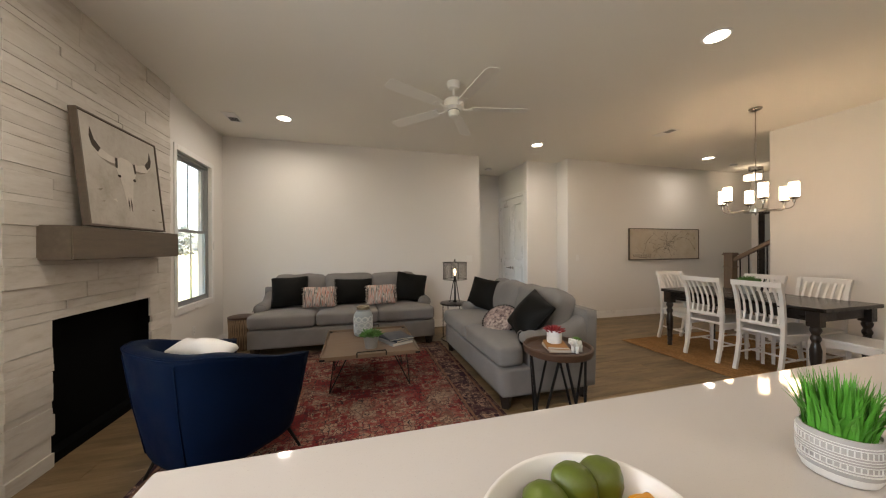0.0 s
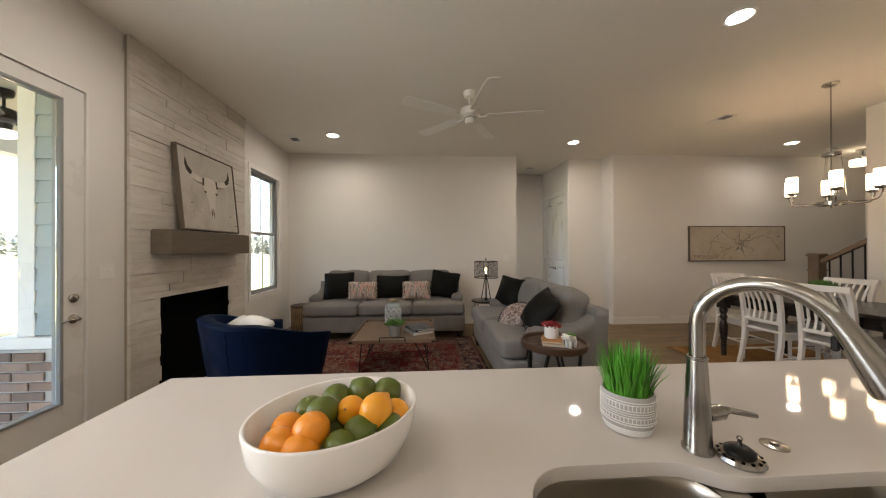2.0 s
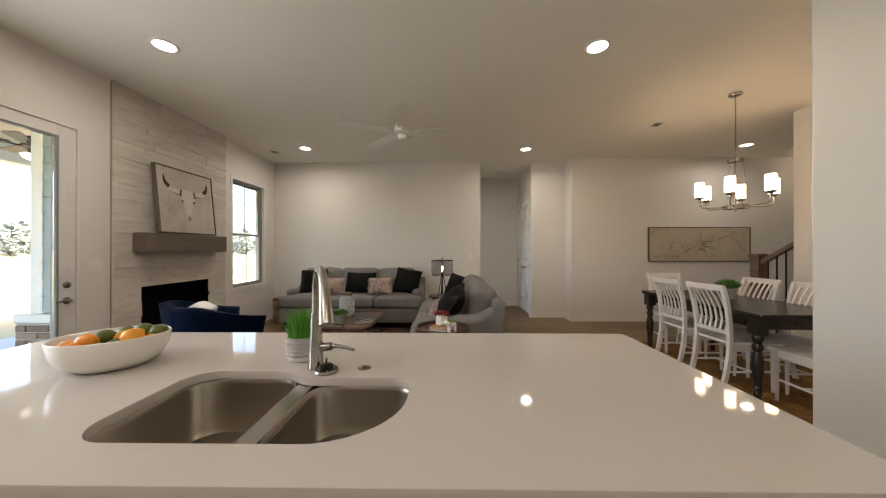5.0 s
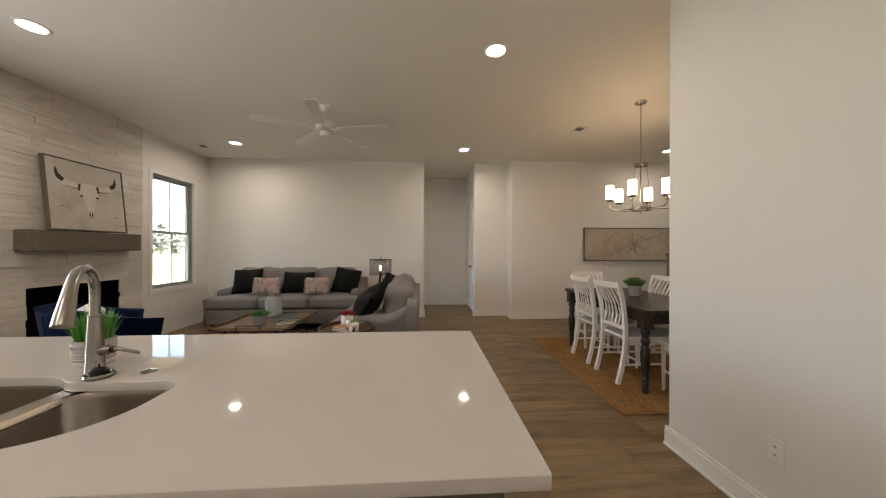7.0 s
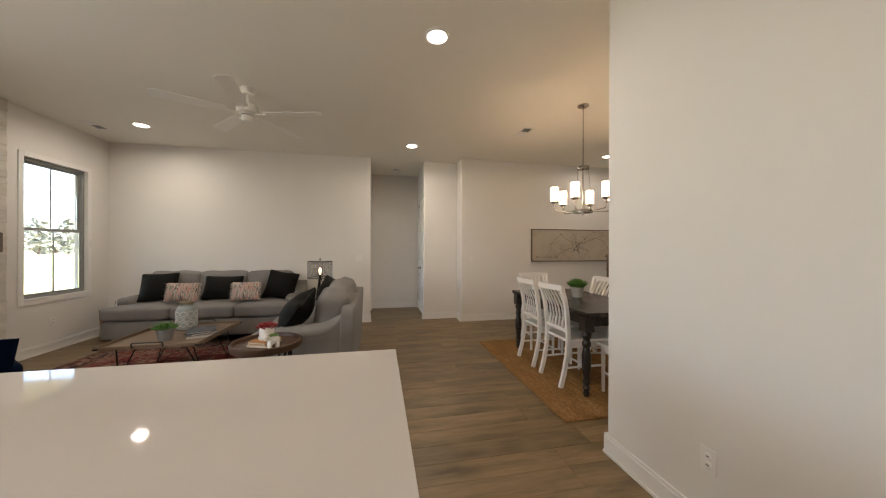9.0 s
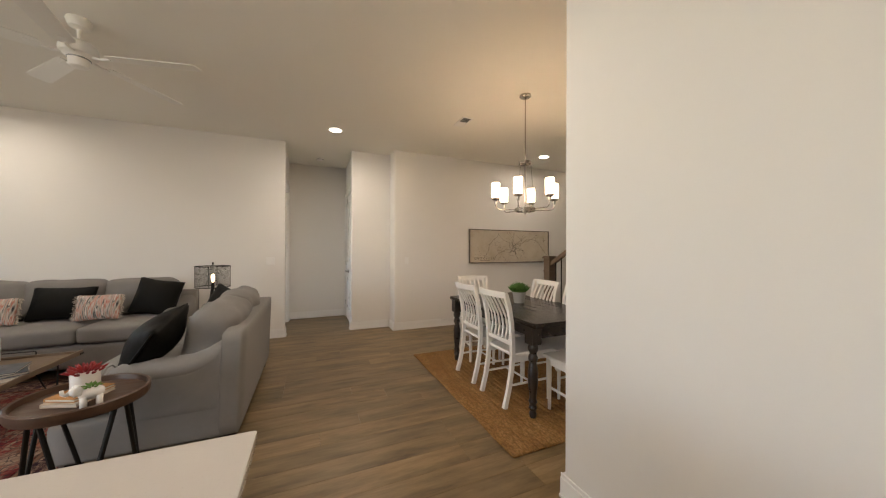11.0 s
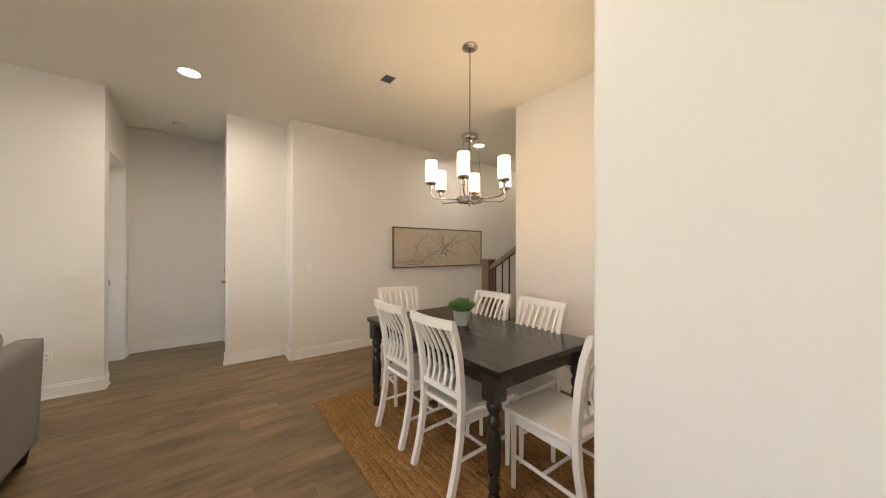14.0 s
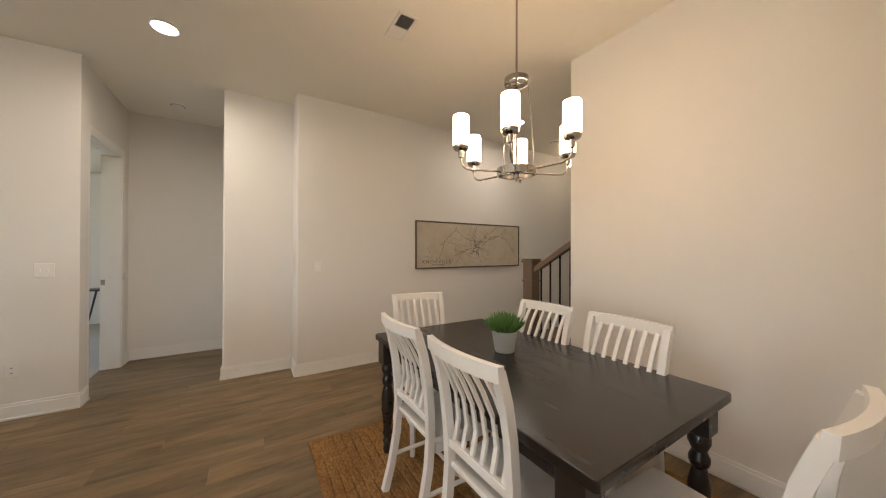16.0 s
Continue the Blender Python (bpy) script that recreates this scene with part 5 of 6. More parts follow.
for z0, z1 in ((0.0415, 0.0515), (0.0725, 0.0845)):
    bm = bmesh.new()
    for k in range(44):
        a = 2 * math.pi * k / 44
        c, s_ = math.cos(a), math.sin(a)
        tube(bm, [(0.0660 * c, 0.0660 * s_, z0), (0.0662 * c, 0.0662 * s_, z1)], 0.0013, 4)
    tagged(part("tick_band", bm, M_POTW, gp), kind="stuff")
M_GRASS = surf("grass_blade", (0.10, 0.36, 0.03), 0.5, var=0.35, scale=30, fine=200, bump=0.05)


def blades(n, r, h, w, lean, seed, base=0.0, curl=0.6):
    rr, bm = random.Random(seed), bmesh.new()
    for _ in range(n):
        a, q = rr.uniform(0, 6.283), r * math.sqrt(rr.random())
        x, y = q * math.cos(a), q * math.sin(a)
        out = a + rr.uniform(-0.8, 0.8)
        L, le = h * rr.uniform(0.55, 1.08), lean * rr.uniform(0.1, 1.0) * (0.3 + q / r)
        side = Vector((-math.sin(out), math.cos(out), 0))
        prev = None
        for i in range(5):
            t = i / 4
            c = Vector((x + math.cos(out) * le * t ** 1.8, y + math.sin(out) * le * t ** 1.8, base + L * t * (1 - curl * 0.25 * t * le / max(lean, 1e-3))))
            ww = w * (1 - t ** 2) + 0.0003
            pair = [bm.verts.new(c - side * ww), bm.verts.new(c + side * ww)]
            if prev:
                bm.faces.new((prev[0], prev[1], pair[1], pair[0]))
            prev = pair
    return bm


tagged(part("grass", blades(420, 0.054, 0.145, 0.0030, 0.042, 5, 0.082), M_GRASS, gp), kind="stuff")
for o in gp.children:
    o.data.transform(Matrix.Scale(0.89, 4))

# ---- pictures ----
M_FRAME = surf("weathered_frame", (0.14, 0.108, 0.078), 0.6, var=0.3, scale=5, fine=70, bump=0.3, stretch=(1, 8, 1))


def canvas_mat(name, a, b_, c_):
    m, nt, b = nodes(name)
    vec = coords(nt, (1, 1, 1), False)
    c = ramp(nt, noise_tex(nt, vec, 3.0, 6.0, 0.7), [(0.3, a), (0.5, b_), (0.72, c_)])
    c = mixed(nt, ramp(nt, noise_tex(nt, vec, 14.0, 5.0, 0.8), [(0.55, 0.0), (0.75, 0.35)]), c, (0.36, 0.29, 0.21))
    nt.links.new(c, b.inputs["Base Color"])
    b.inputs["Roughness"].default_value = 0.85
    bumped(nt, b, noise_tex(nt, vec, 600.0, 2.0), 0.3, 0.0006)
    return m


def flat(parent, name, pts, mat_, z, label=""):
    bm = outline([pts], 0.0008)
    bmesh.ops.translate(bm, verts=bm.verts, vec=(0, 0, z))
    return part(name, bm, mat_, parent, label)


def framed(name, m, w, h, depth, canvas, label, edge=0.012):
    p = thing(name, m, label, "picture")
    bm = bmesh.new()
    for x0, x1, y0, y1 in ((-w / 2, w / 2, -h / 2, -h / 2 + edge), (-w / 2, w / 2, h / 2 - edge, h / 2), (-w / 2, -w / 2 + edge, -h / 2 + edge, h / 2 - edge), (w / 2 - edge, w / 2, -h / 2 + edge, h / 2 - edge)):
        box(bm, x0, x1, y0, y1, 0, depth, 0.0015)
    part("frame", bm, M_FRAME, p)
    part("canvas", one(box, -w / 2 + edge + 0.004, w / 2 - edge - 0.004, -h / 2 + edge + 0.004, h / 2 - edge - 0.004, 0.004, depth - 0.008), canvas, p)
    return p


M_INKB = surf("brown_ink", (0.05, 0.035, 0.022), 0.8, var=0.3, scale=30)
M_BONE = surf("bone_paint", (0.66, 0.61, 0.54), 0.8, var=0.15, scale=16, fine=90, bump=0.3)
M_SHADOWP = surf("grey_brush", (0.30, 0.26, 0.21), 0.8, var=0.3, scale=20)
pic = framed("skull_painting", pose(-1.585, 3.0, 1.926, 90 - 5.5, 0, 90), 0.845, 0.795, 0.045, canvas_mat("painted_ground", (0.36, 0.32, 0.26), (0.49, 0.45, 0.39), (0.56, 0.53, 0.47)), "framed painting of a longhorn skull leaning on the mantel")
ZP = 0.0378
flat(pic, "skull", [(-0.10, 0.13), (-0.04, 0.16), (0.04, 0.155), (0.10, 0.13), (0.115, 0.06), (0.07, -0.02), (0.05, -0.12), (0.03, -0.22), (0.0, -0.26), (-0.03, -0.22), (-0.045, -0.12), (-0.07, -0.02), (-0.11, 0.06)], M_BONE, ZP)
for s in (-1, 1):
    horn = [(s * 0.09, 0.135), (s * 0.16, 0.145), (s * 0.24, 0.17), (s * 0.295, 0.22), (s * 0.32, 0.30), (s * 0.335, 0.23), (s * 0.315, 0.16), (s * 0.26, 0.105), (s * 0.17, 0.075), (s * 0.10, 0.07)]
    flat(pic, "horn", horn if s > 0 else horn[::-1], M_BONE, ZP + 0.0002)
    tip = [(s * 0.24, 0.17), (s * 0.295, 0.22), (s * 0.32, 0.30), (s * 0.335, 0.23), (s * 0.318, 0.17), (s * 0.27, 0.135)]
    flat(pic, "horn_tip", tip if s > 0 else tip[::-1], M_INKB, ZP + 0.0014)
    low = [(s * 0.10, 0.07), (s * 0.17, 0.075), (s * 0.26, 0.105), (s * 0.17, 0.092), (s * 0.11, 0.092)]
    flat(pic, "horn_shade", low if s > 0 else low[::-1], M_SHADOWP, ZP + 0.0015)
    root = [(s * 0.085, 0.14), (s * 0.11, 0.14), (s * 0.115, 0.065), (s * 0.095, 0.06)]
    flat(pic, "horn_root", root if s > 0 else root[::-1], M_INKB, ZP + 0.0025)
    flat(pic, "eye_socket", [(s * 0.085 + 0.017 * math.cos(a), 0.005 + 0.012 * math.sin(a)) for a in [2 * math.pi * i / 10 for i in range(10)]], M_INKB, ZP + 0.0026)
    nose_ = [(s * 0.012, -0.15), (s * 0.022, -0.20), (s * 0.014, -0.255), (s * 0.006, -0.21)]
    flat(pic, "nostril", nose_ if s > 0 else nose_[::-1], M_INKB, ZP + 0.0027)
for k in range(14):
    rnd = random.Random(40 + k)
    x, y = rnd.uniform(-0.34, 0.34), rnd.uniform(-0.33, -0.05)
    if abs(x) > 0.12:
        flat(pic, "brush_stroke", [(x, y), (x + rnd.uniform(0.02, 0.09), y + rnd.uniform(-0.012, 0.0)), (x + rnd.uniform(0.02, 0.07), y + rnd.uniform(0.006, 0.02))], M_SHADOWP if k % 3 == 0 else M_BONE, ZP - 0.0004)

mp_ = framed("city_map", pose(6.385, 4.979, 1.436, 90, 0, 0), 1.866, 0.64, 0.038, canvas_mat("map_paper", (0.44, 0.37, 0.27), (0.53, 0.46, 0.36), (0.58, 0.52, 0.43)), "long framed vintage road map on the dining wall", 0.014)
M_ROAD = surf("map_ink", (0.13, 0.11, 0.09), 0.8, var=0.4, scale=20)
ZM = 0.0308
rnd = random.Random(17)


def road(x, y, a, n, step, r, bend):
    pts = [(x, y, ZM)]
    for _ in range(n):
        a += rnd.uniform(-bend, bend)
        x, y = x + step * math.cos(a), y + step * math.sin(a)
        if abs(x) > 0.895 or abs(y) > 0.28:
            break
        pts.append((x, y, ZM))
    if len(pts) > 1:
        part("road_line", one(tube, pts, r, 4), M_ROAD, mp_)


for x0, y0, a0 in ((-0.62, -0.20, 0.5), (-0.30, 0.24, -0.7), (0.02, -0.02, 0.35), (0.05, 0.0, 1.9), (-0.05, -0.05, 3.6), (0.10, 0.02, 5.3), (0.30, 0.10, 0.2)):
    road(x0, y0, a0, 30, 0.035, 0.0022, 0.42)
for k in range(30):
    road(0.02 + rnd.gauss(0, 0.22), -0.02 + rnd.gauss(0, 0.09), rnd.uniform(0, 6.28), rnd.randint(5, 16), 0.026, 0.0013, 0.5)
for k in range(22):
    road(0.05 + rnd.gauss(0, 0.07), -0.05 + rnd.gauss(0, 0.05), rnd.uniform(0, 6.28), rnd.randint(3, 6), 0.02, 0.0021, 0.8)
for a in (0, 90):
    c, s_ = math.cos(radians(a)), math.sin(radians(a))
    part("compass_arm", one(tube, [(0.80 - 0.045 * c, 0.13 - 0.045 * s_, ZM), (0.80 + 0.045 * c, 0.13 + 0.045 * s_, ZM)], 0.0022, 4), M_ROAD, mp_)


def words(text, size, m, material, parent, name):
    cu = bpy.data.curves.new(name, "FONT")
    cu.body, cu.size, cu.extrude, cu.space_character = text, size, 0.0006, 1.35
    tmp = bpy.data.objects.new(name, cu)
    me = bpy.data.meshes.new_from_object(tmp)
    bpy.data.objects.remove(tmp)
    bpy.data.curves.remove(cu)
    me.transform(m)
    me.materials.append(material)
    ob = new(name, me)
    ob.parent = parent
    return ob


words("KNOXVILLE", 0.068, pose(-0.84, -0.252, ZM), M_ROAD, mp_, "lettering")
part("rule", one(box, -0.70, -0.50, -0.275, -0.268, ZM, ZM + 0.001), M_ROAD, mp_)

# ---- cushions ----
def cushion(name, m, w, h, d, material, label, category="cushion", wob=0.012, seed=0, flange=0.0):
    c = thing(name, m, label, category, "scatter cushions")
    bm = one(soft, (0, 0, h / 2), (w, 0.05, h), 0.022, (0, d, 0), 12, None, wob, seed, 0.0)
    for v in bm.verts:
        u, t = 2 * v.co.x / w, 2 * (v.co.z - h / 2) / h
        k = 1 - 0.07 * (1 - u * u) * abs(t) ** 3
        v.co.z = h / 2 + (v.co.z - h / 2) * k
        v.co.x *= 1 - 0.07 * (1 - t * t) * abs(u) ** 3
    part("cover", bm, material, c, smooth=True)
    if flange:
        pts = [(-w / 2, 0, 0.01), (w / 2, 0, 0.01), (w / 2, 0, h - 0.01), (-w / 2, 0, h - 0.01)]
        loop = []
        for i in range(4):
            a, b = Vector(pts[i]), Vector(pts[(i + 1) % 4])
            loop += [a.lerp(b, q / 6) * 1.0 for q in range(6)]
        loop = [Vector((p.x * (1 - 0.05 * (1 - (2 * (p.z - h / 2) / h) ** 2)), 0, h / 2 + (p.z - h / 2) * (1 - 0.05 * (1 - (2 * p.x / w) ** 2)))) for p in loop]
        part("piping", one(tube, loop + [loop[0]], 0.006, 6), material, c, smooth=True)
    return c


def stripes_mat():
    m, nt, b = nodes("striped_chindi")
    vec = coords(nt, (1, 1, 1), False)
    w = node(nt, "TexNoise", Scale=1.0, Detail=2.0)
    mp2 = node(nt, "Mapping")
    mp2.inputs["Scale"].default_value = (42, 4, 4)
    nt.links.new(vec, mp2.inputs[0])
    nt.links.new(mp2.outputs[0], w.inputs["Vector"])
    c = ramp(nt, w.outputs["Fac"], [(0.30, (0.05, 0.05, 0.06)), (0.38, (0.55, 0.50, 0.44)), (0.46, (0.42, 0.15, 0.11)), (0.52, (0.50, 0.44, 0.37)), (0.58, (0.04, 0.045, 0.05)), (0.64, (0.66, 0.60, 0.52)), (0.72, (0.45, 0.19, 0.14))])
    nt.links.new(c, b.inputs["Base Color"])
    b.inputs["Roughness"].default_value = 0.95
    bumped(nt, b, noise_tex(nt, mp2.outputs[0], 1.5, 4.0), 0.9, 0.008)
    return m


M_STRIPE = stripes_mat()
M_FRINGE = surf("cream_fringe", (0.58, 0.50, 0.42), 0.95, var=0.3, scale=60, fine=300, bump=0.4)


def striped(m, seed):
    c = cushion("striped_cushion", m, 0.40, 0.29, 0.06, M_STRIPE, "cream and pink striped woven cushion with fringed ends", "cushion", 0.008, seed)
    rr = random.Random(seed)
    for s in (-1, 1):
        bm = bmesh.new()
        for k in range(26):
            z = 0.012 + 0.264 * k / 25
            x0 = s * 0.195
            dx = rr.uniform(0.015, 0.035)
            tube(bm, [(x0, rr.uniform(-0.01, 0.01), z), (x0 + s * dx * 0.6, rr.uniform(-0.012, 0.012), z - 0.004), (x0 + s * dx, rr.uniform(-0.016, 0.016), z - rr.uniform(0.0, 0.02))], [0.004, 0.0035, 0.002], 5)
        tagged(part("fringe", bm, M_FRINGE, c), kind="stuff")


SZ = 0.570
cushion("dark_cushion", pose(-0.685, 4.655, SZ, -20, -2, 4), 0.47, 0.43, 0.08, M_DARKP, "charcoal velvet square cushion on the sofa", seed=1, flange=1)
cushion("dark_cushion", pose(0.149, 4.675, SZ, -22, 0, -2), 0.54, 0.38, 0.08, M_DARKP, "charcoal velvet cushion in the middle of the sofa", seed=2, flange=1)
cushion("dark_cushion", pose(0.959, 4.645, SZ, -18, 9, -8), 0.46, 0.44, 0.08, M_DARKP, "charcoal velvet cushion against the sofa end", seed=3, flange=1)
striped(pose(-0.29, 4.505, SZ, -16, 1, 6), 4)
striped(pose(0.542, 4.505, SZ, -16, -1, -5), 5)
cushion("dark_cushion", pose(1.76, 3.80, SZ, -22, 6, -58), 0.44, 0.42, 0.08, M_DARKP, "charcoal velvet cushion on the loveseat", seed=6, flange=1)
cushion("dark_cushion", pose(1.63, 2.60, SZ, -36, 16, -98), 0.42, 0.44, 0.10, M_DARKP, "crumpled charcoal velvet cushion slumped on the loveseat", wob=0.02, seed=7, flange=1)
M_SPECK = rug_mat("speckled_wool", [(0.3, (0.26, 0.15, 0.14)), (0.5, (0.46, 0.37, 0.33)), (0.7, (0.56, 0.49, 0.43))], (0.10, 0.07, 0.07), 34.0)
rc = thing("round_cushion", pose(1.53, 2.86, SZ - 0.02, -50, 8, -66), "round speckled pink cushion with pompom trim", "cushion", "scatter cushions")
bm = one(lathe, [(0.01, -0.055), (0.10, -0.050), (0.16, -0.03), (0.185, 0.0), (0.16, 0.03), (0.10, 0.05), (0.01, 0.055)], 32)
bm.transform(pose(0, 0, 0.13, 90, 0, 0))
part("cover", bm, M_SPECK, rc, smooth=True)
bm = bmesh.new()
for k in range(38):
    a = 2 * math.pi * k / 38
    lathe(bm, [(0.003, -0.010), (0.009, -0.004), (0.009, 0.004), (0.003, 0.010)], 6, (0.192 * math.cos(a), 0.0, 0.13 + 0.192 * math.sin(a)))
tagged(part("pompoms", bm, M_DARKP, rc), kind="stuff")
cushion("cream_cushion", pose(-0.755, 2.135, 0.725, -64, 0, -39), 0.50, 0.14, 0.045, M_CREAM, "crumpled cream cushion tucked into the armchair", wob=0.03, seed=9)

# ---- small tables ----
M_WALNUT = surf("walnut_top", (0.085, 0.045, 0.026), 0.42, var=0.3, scale=3, fine=60, bump=0.15, stretch=(1, 8, 1))
sd = thing("side_table", pose(1.668, 2.0, 0.0), "round walnut tray side table on black V-shaped metal legs", "side table")
part("tabletop", one(lathe, [(0.235, 0.535), (0.255, 0.54), (0.262, 0.555), (0.262, 0.585), (0.255, 0.590), (0.245, 0.587), (0.240, 0.562), (0.05, 0.560)], 48), M_WALNUT, sd, smooth="edges")
for k in range(4):
    for d in (-1, 1):
        a0, a1 = radians(90 * k + 20), radians(90 * k + 20 + d * 38)
        part("leg", one(tube, [(0.225 * math.cos(a0), 0.225 * math.sin(a0), 0.0), (0.205 * math.cos(a1), 0.205 * math.sin(a1), 0.538)], 0.0105, 8), M_BLACKM, sd)
for o in sd.children:
    o.data.transform(Matrix.Diagonal((0.96, 0.96, 1.075, 1)))
TOP = 0.6055


def book(m, w, d, h, material, label, pages=True):
    b = thing("book", m, label, "book", "books")
    part("cover", one(box, -w / 2, w / 2, -d / 2, d / 2, h - 0.003, h, 0.001), material, b)
    part("back_cover", one(box, -w / 2, w / 2, -d / 2, d / 2, 0, 0.003, 0.001), material, b)
    part("spine", one(box, -w / 2, -w / 2 + 0.003, -d / 2, d / 2, 0.003, h - 0.003, 0.0005), material, b)
    part("pages", one(box, -w / 2 + 0.0035, w / 2 - 0.004, -d / 2 + 0.004, d / 2 - 0.004, 0.0032, h - 0.0032), surf("paper", (0.62, 0.57, 0.48), 0.9, var=0.05, stretch=(1, 1, 60)), b)
    return b


M_TAN = surf("tan_cover", (0.42, 0.20, 0.06), 0.6, var=0.12, bump=0.1)
M_KRAFT = surf("pale_cover", (0.56, 0.46, 0.36), 0.6, var=0.1, bump=0.1)
M_GREYC = surf("grey_cover", (0.28, 0.28, 0.28), 0.35, var=0.25, scale=8, bump=0.05)
M_DARKC = surf("dark_cover", (0.05, 0.06, 0.08), 0.35, var=0.3, scale=8, bump=0.05)
book(pose(1.655, 1.995, TOP, 0, 0, -18), 0.16, 0.20, 0.018, M_KRAFT, "pale book at the bottom of a small stack")
book(pose(1.655, 2.005, TOP + 0.019, 0, 0, -24), 0.15, 0.19, 0.016, M_TAN, "tan book on a small stack")
rp = thing("succulent_pot", pose(1.66, 2.025, TOP + 0.036), "white cylinder pot with a red succulent on books", "plant")
part("pot", one(lathe, [(0.045, 0), (0.052, 0.004), (0.055, 0.02), (0.056, 0.095), (0.053, 0.098), (0.050, 0.094), (0.049, 0.08), (0.01, 0.078)], 36), M_CERAMIC, rp, smooth="edges")
M_RED = surf("red_succulent", (0.30, 0.018, 0.020), 0.5, var=0.4, scale=40, fine=200, bump=0.1)
M_GREEN = surf("green_succulent", (0.07, 0.15, 0.035), 0.5, var=0.4, scale=40, fine=200, bump=0.1)


def rosette(n, r, h, w, seed, base):
    rr, bm = random.Random(seed), bmesh.new()
    for k in range(n):
        a, t = k * 2.39996, math.sqrt((k + 0.5) / n)
        up = (1 - t) * 0.9 + 0.12
        d = Vector((math.cos(a) * t, math.sin(a) * t, up)).normalized()
        L = r * (0.55 + 0.5 * t) * rr.uniform(0.85, 1.15)
        c0 = Vector((0.25 * r * t * math.cos(a), 0.25 * r * t * math.sin(a), base))
        tube(bm, [c0, c0 + d * L * 0.45 + Vector((0, 0, h * 0.05)), c0 + d * L * 0.8 + Vector((0, 0, h * 0.15)), c0 + d * L + Vector((0, 0, h * 0.25))], [w * 0.6, w, w * 0.75, w * 0.1], 5)
    return bm


tagged(part("leaves", rosette(40, 0.068, 0.04, 0.0075, 3, 0.080), M_RED, rp, smooth=True), kind="stuff")
el = tagged(new("elephant_planter"), "small white ceramic elephant planter with a green succulent", "ornament")
el.matrix_basis = pose(1.75, 1.885, TOP, 0, 0, 205)
bm = bmesh.new()
soft(bm, (0, 0, 0.062), (0.085, 0.056, 0.058), 0.026, (0.004, 0.004, 0.004), 6)
for sx in (-0.026, 0.026):
    for sy in (-0.016, 0.016):
        lathe(bm, [(0.013, 0.0), (0.0125, 0.02), (0.014, 0.05)], 10, (sx, sy, 0))
soft(bm, (0.052, 0, 0.082), (0.045, 0.044, 0.046), 0.021, (0, 0, 0), 6)
tube(bm, [(0.068, 0, 0.080), (0.082, 0, 0.072), (0.092, 0, 0.080), (0.094, 0, 0.098)], [0.012, 0.009, 0.008, 0.007], 8)
for s in (-1, 1):
    soft(bm, (0.045, s * 0.027, 0.083), (0.030, 0.008, 0.040), 0.004, (0, 0.002, 0), 4, Matrix.Rotation(radians(s * 22), 3, "Z"))
part("body", bm, M_CERAMIC, el, smooth=True)
tagged(part("leaves", rosette(18, 0.032, 0.015, 0.0045, 6, 0.086), surf("lime_succulent", (0.13, 0.26, 0.04), 0.5, var=0.3), el, smooth=True), kind="stuff")

# corner table and its cage lamp
et = thing("end_table", pose(1.61, 4.42, 0.0), "small round black end table between the sofas", "side table")
part("tabletop", one(lathe, [(0.20, 0.545), (0.21, 0.55), (0.21, 0.572), (0.20, 0.575)], 32), M_BLACKW, et, smooth="edges")
for a in (45, 135, 225, 315):
    c, s_ = math.cos(radians(a)), math.sin(radians(a))
    part("leg", one(tube, [(0.19 * c, 0.19 * s_, 0.0), (0.19 * c, 0.19 * s_, 0.546)], 0.007, 8), M_BLACKM, et)
part("floor_ring", one(tube, [(0.19 * math.cos(a), 0.19 * math.sin(a), 0.015) for a in [2 * math.pi * i / 32 for i in range(33)]], 0.007, 6), M_BLACKM, et)
for o in et.children:
    o.data.transform(Matrix.Diagonal((1, 1, 0.973, 1)))
lp = thing("cage_lamp", pose(1.63, 4.434, 0.5605), "black tripod table lamp with a mesh drum shade and lit bulb", "lamp")
for a in (20, 140, 260):
    c, s_ = math.cos(radians(a)), math.sin(radians(a))
    part("tripod_leg", one(tube, [(0.085 * c, 0.085 * s_, 0.0), (0.02 * c, 0.02 * s_, 0.33)], 0.007, 8), M_BLACKM, lp)
part("stem", one(lathe, [(0.028, 0.0), (0.030, 0.012), (0.012, 0.03), (0.010, 0.30), (0.018, 0.33), (0.016, 0.37), (0.012, 0.40)], 16), M_BLACKM, lp, smooth="edges")
M_MESHS = surf("mesh_band", (0.03, 0.028, 0.026), 0.5, 0.5)
bm = bmesh.new()
for z in (0.345, 0.595):
    tube(bm, [(0.180 * math.cos(a), 0.180 * math.sin(a), z) for a in [2 * math.pi * i / 40 for i in range(41)]], 0.005, 6)
for a in (0, 90, 180, 270):
    c, s_ = math.cos(radians(a)), math.sin(radians(a))
    tube(bm, [(0.180 * c, 0.180 * s_, 0.345), (0.180 * c, 0.180 * s_, 0.595)], 0.003, 6)
    tube(bm, [(0.180 * c, 0.180 * s_, 0.595), (0.0, 0.0, 0.600)], 0.003, 6)
part("shade_frame", bm, M_BLACKM, lp)
part("finial", one(lathe, [(0.006, 0.598), (0.006, 0.615), (0.010, 0.620), (0.010, 0.640), (0.004, 0.645)], 12), M_BLACKM, lp, smooth="edges")
verts, faces = [], []
NS, NZ, T = 110, 30, 0.0008
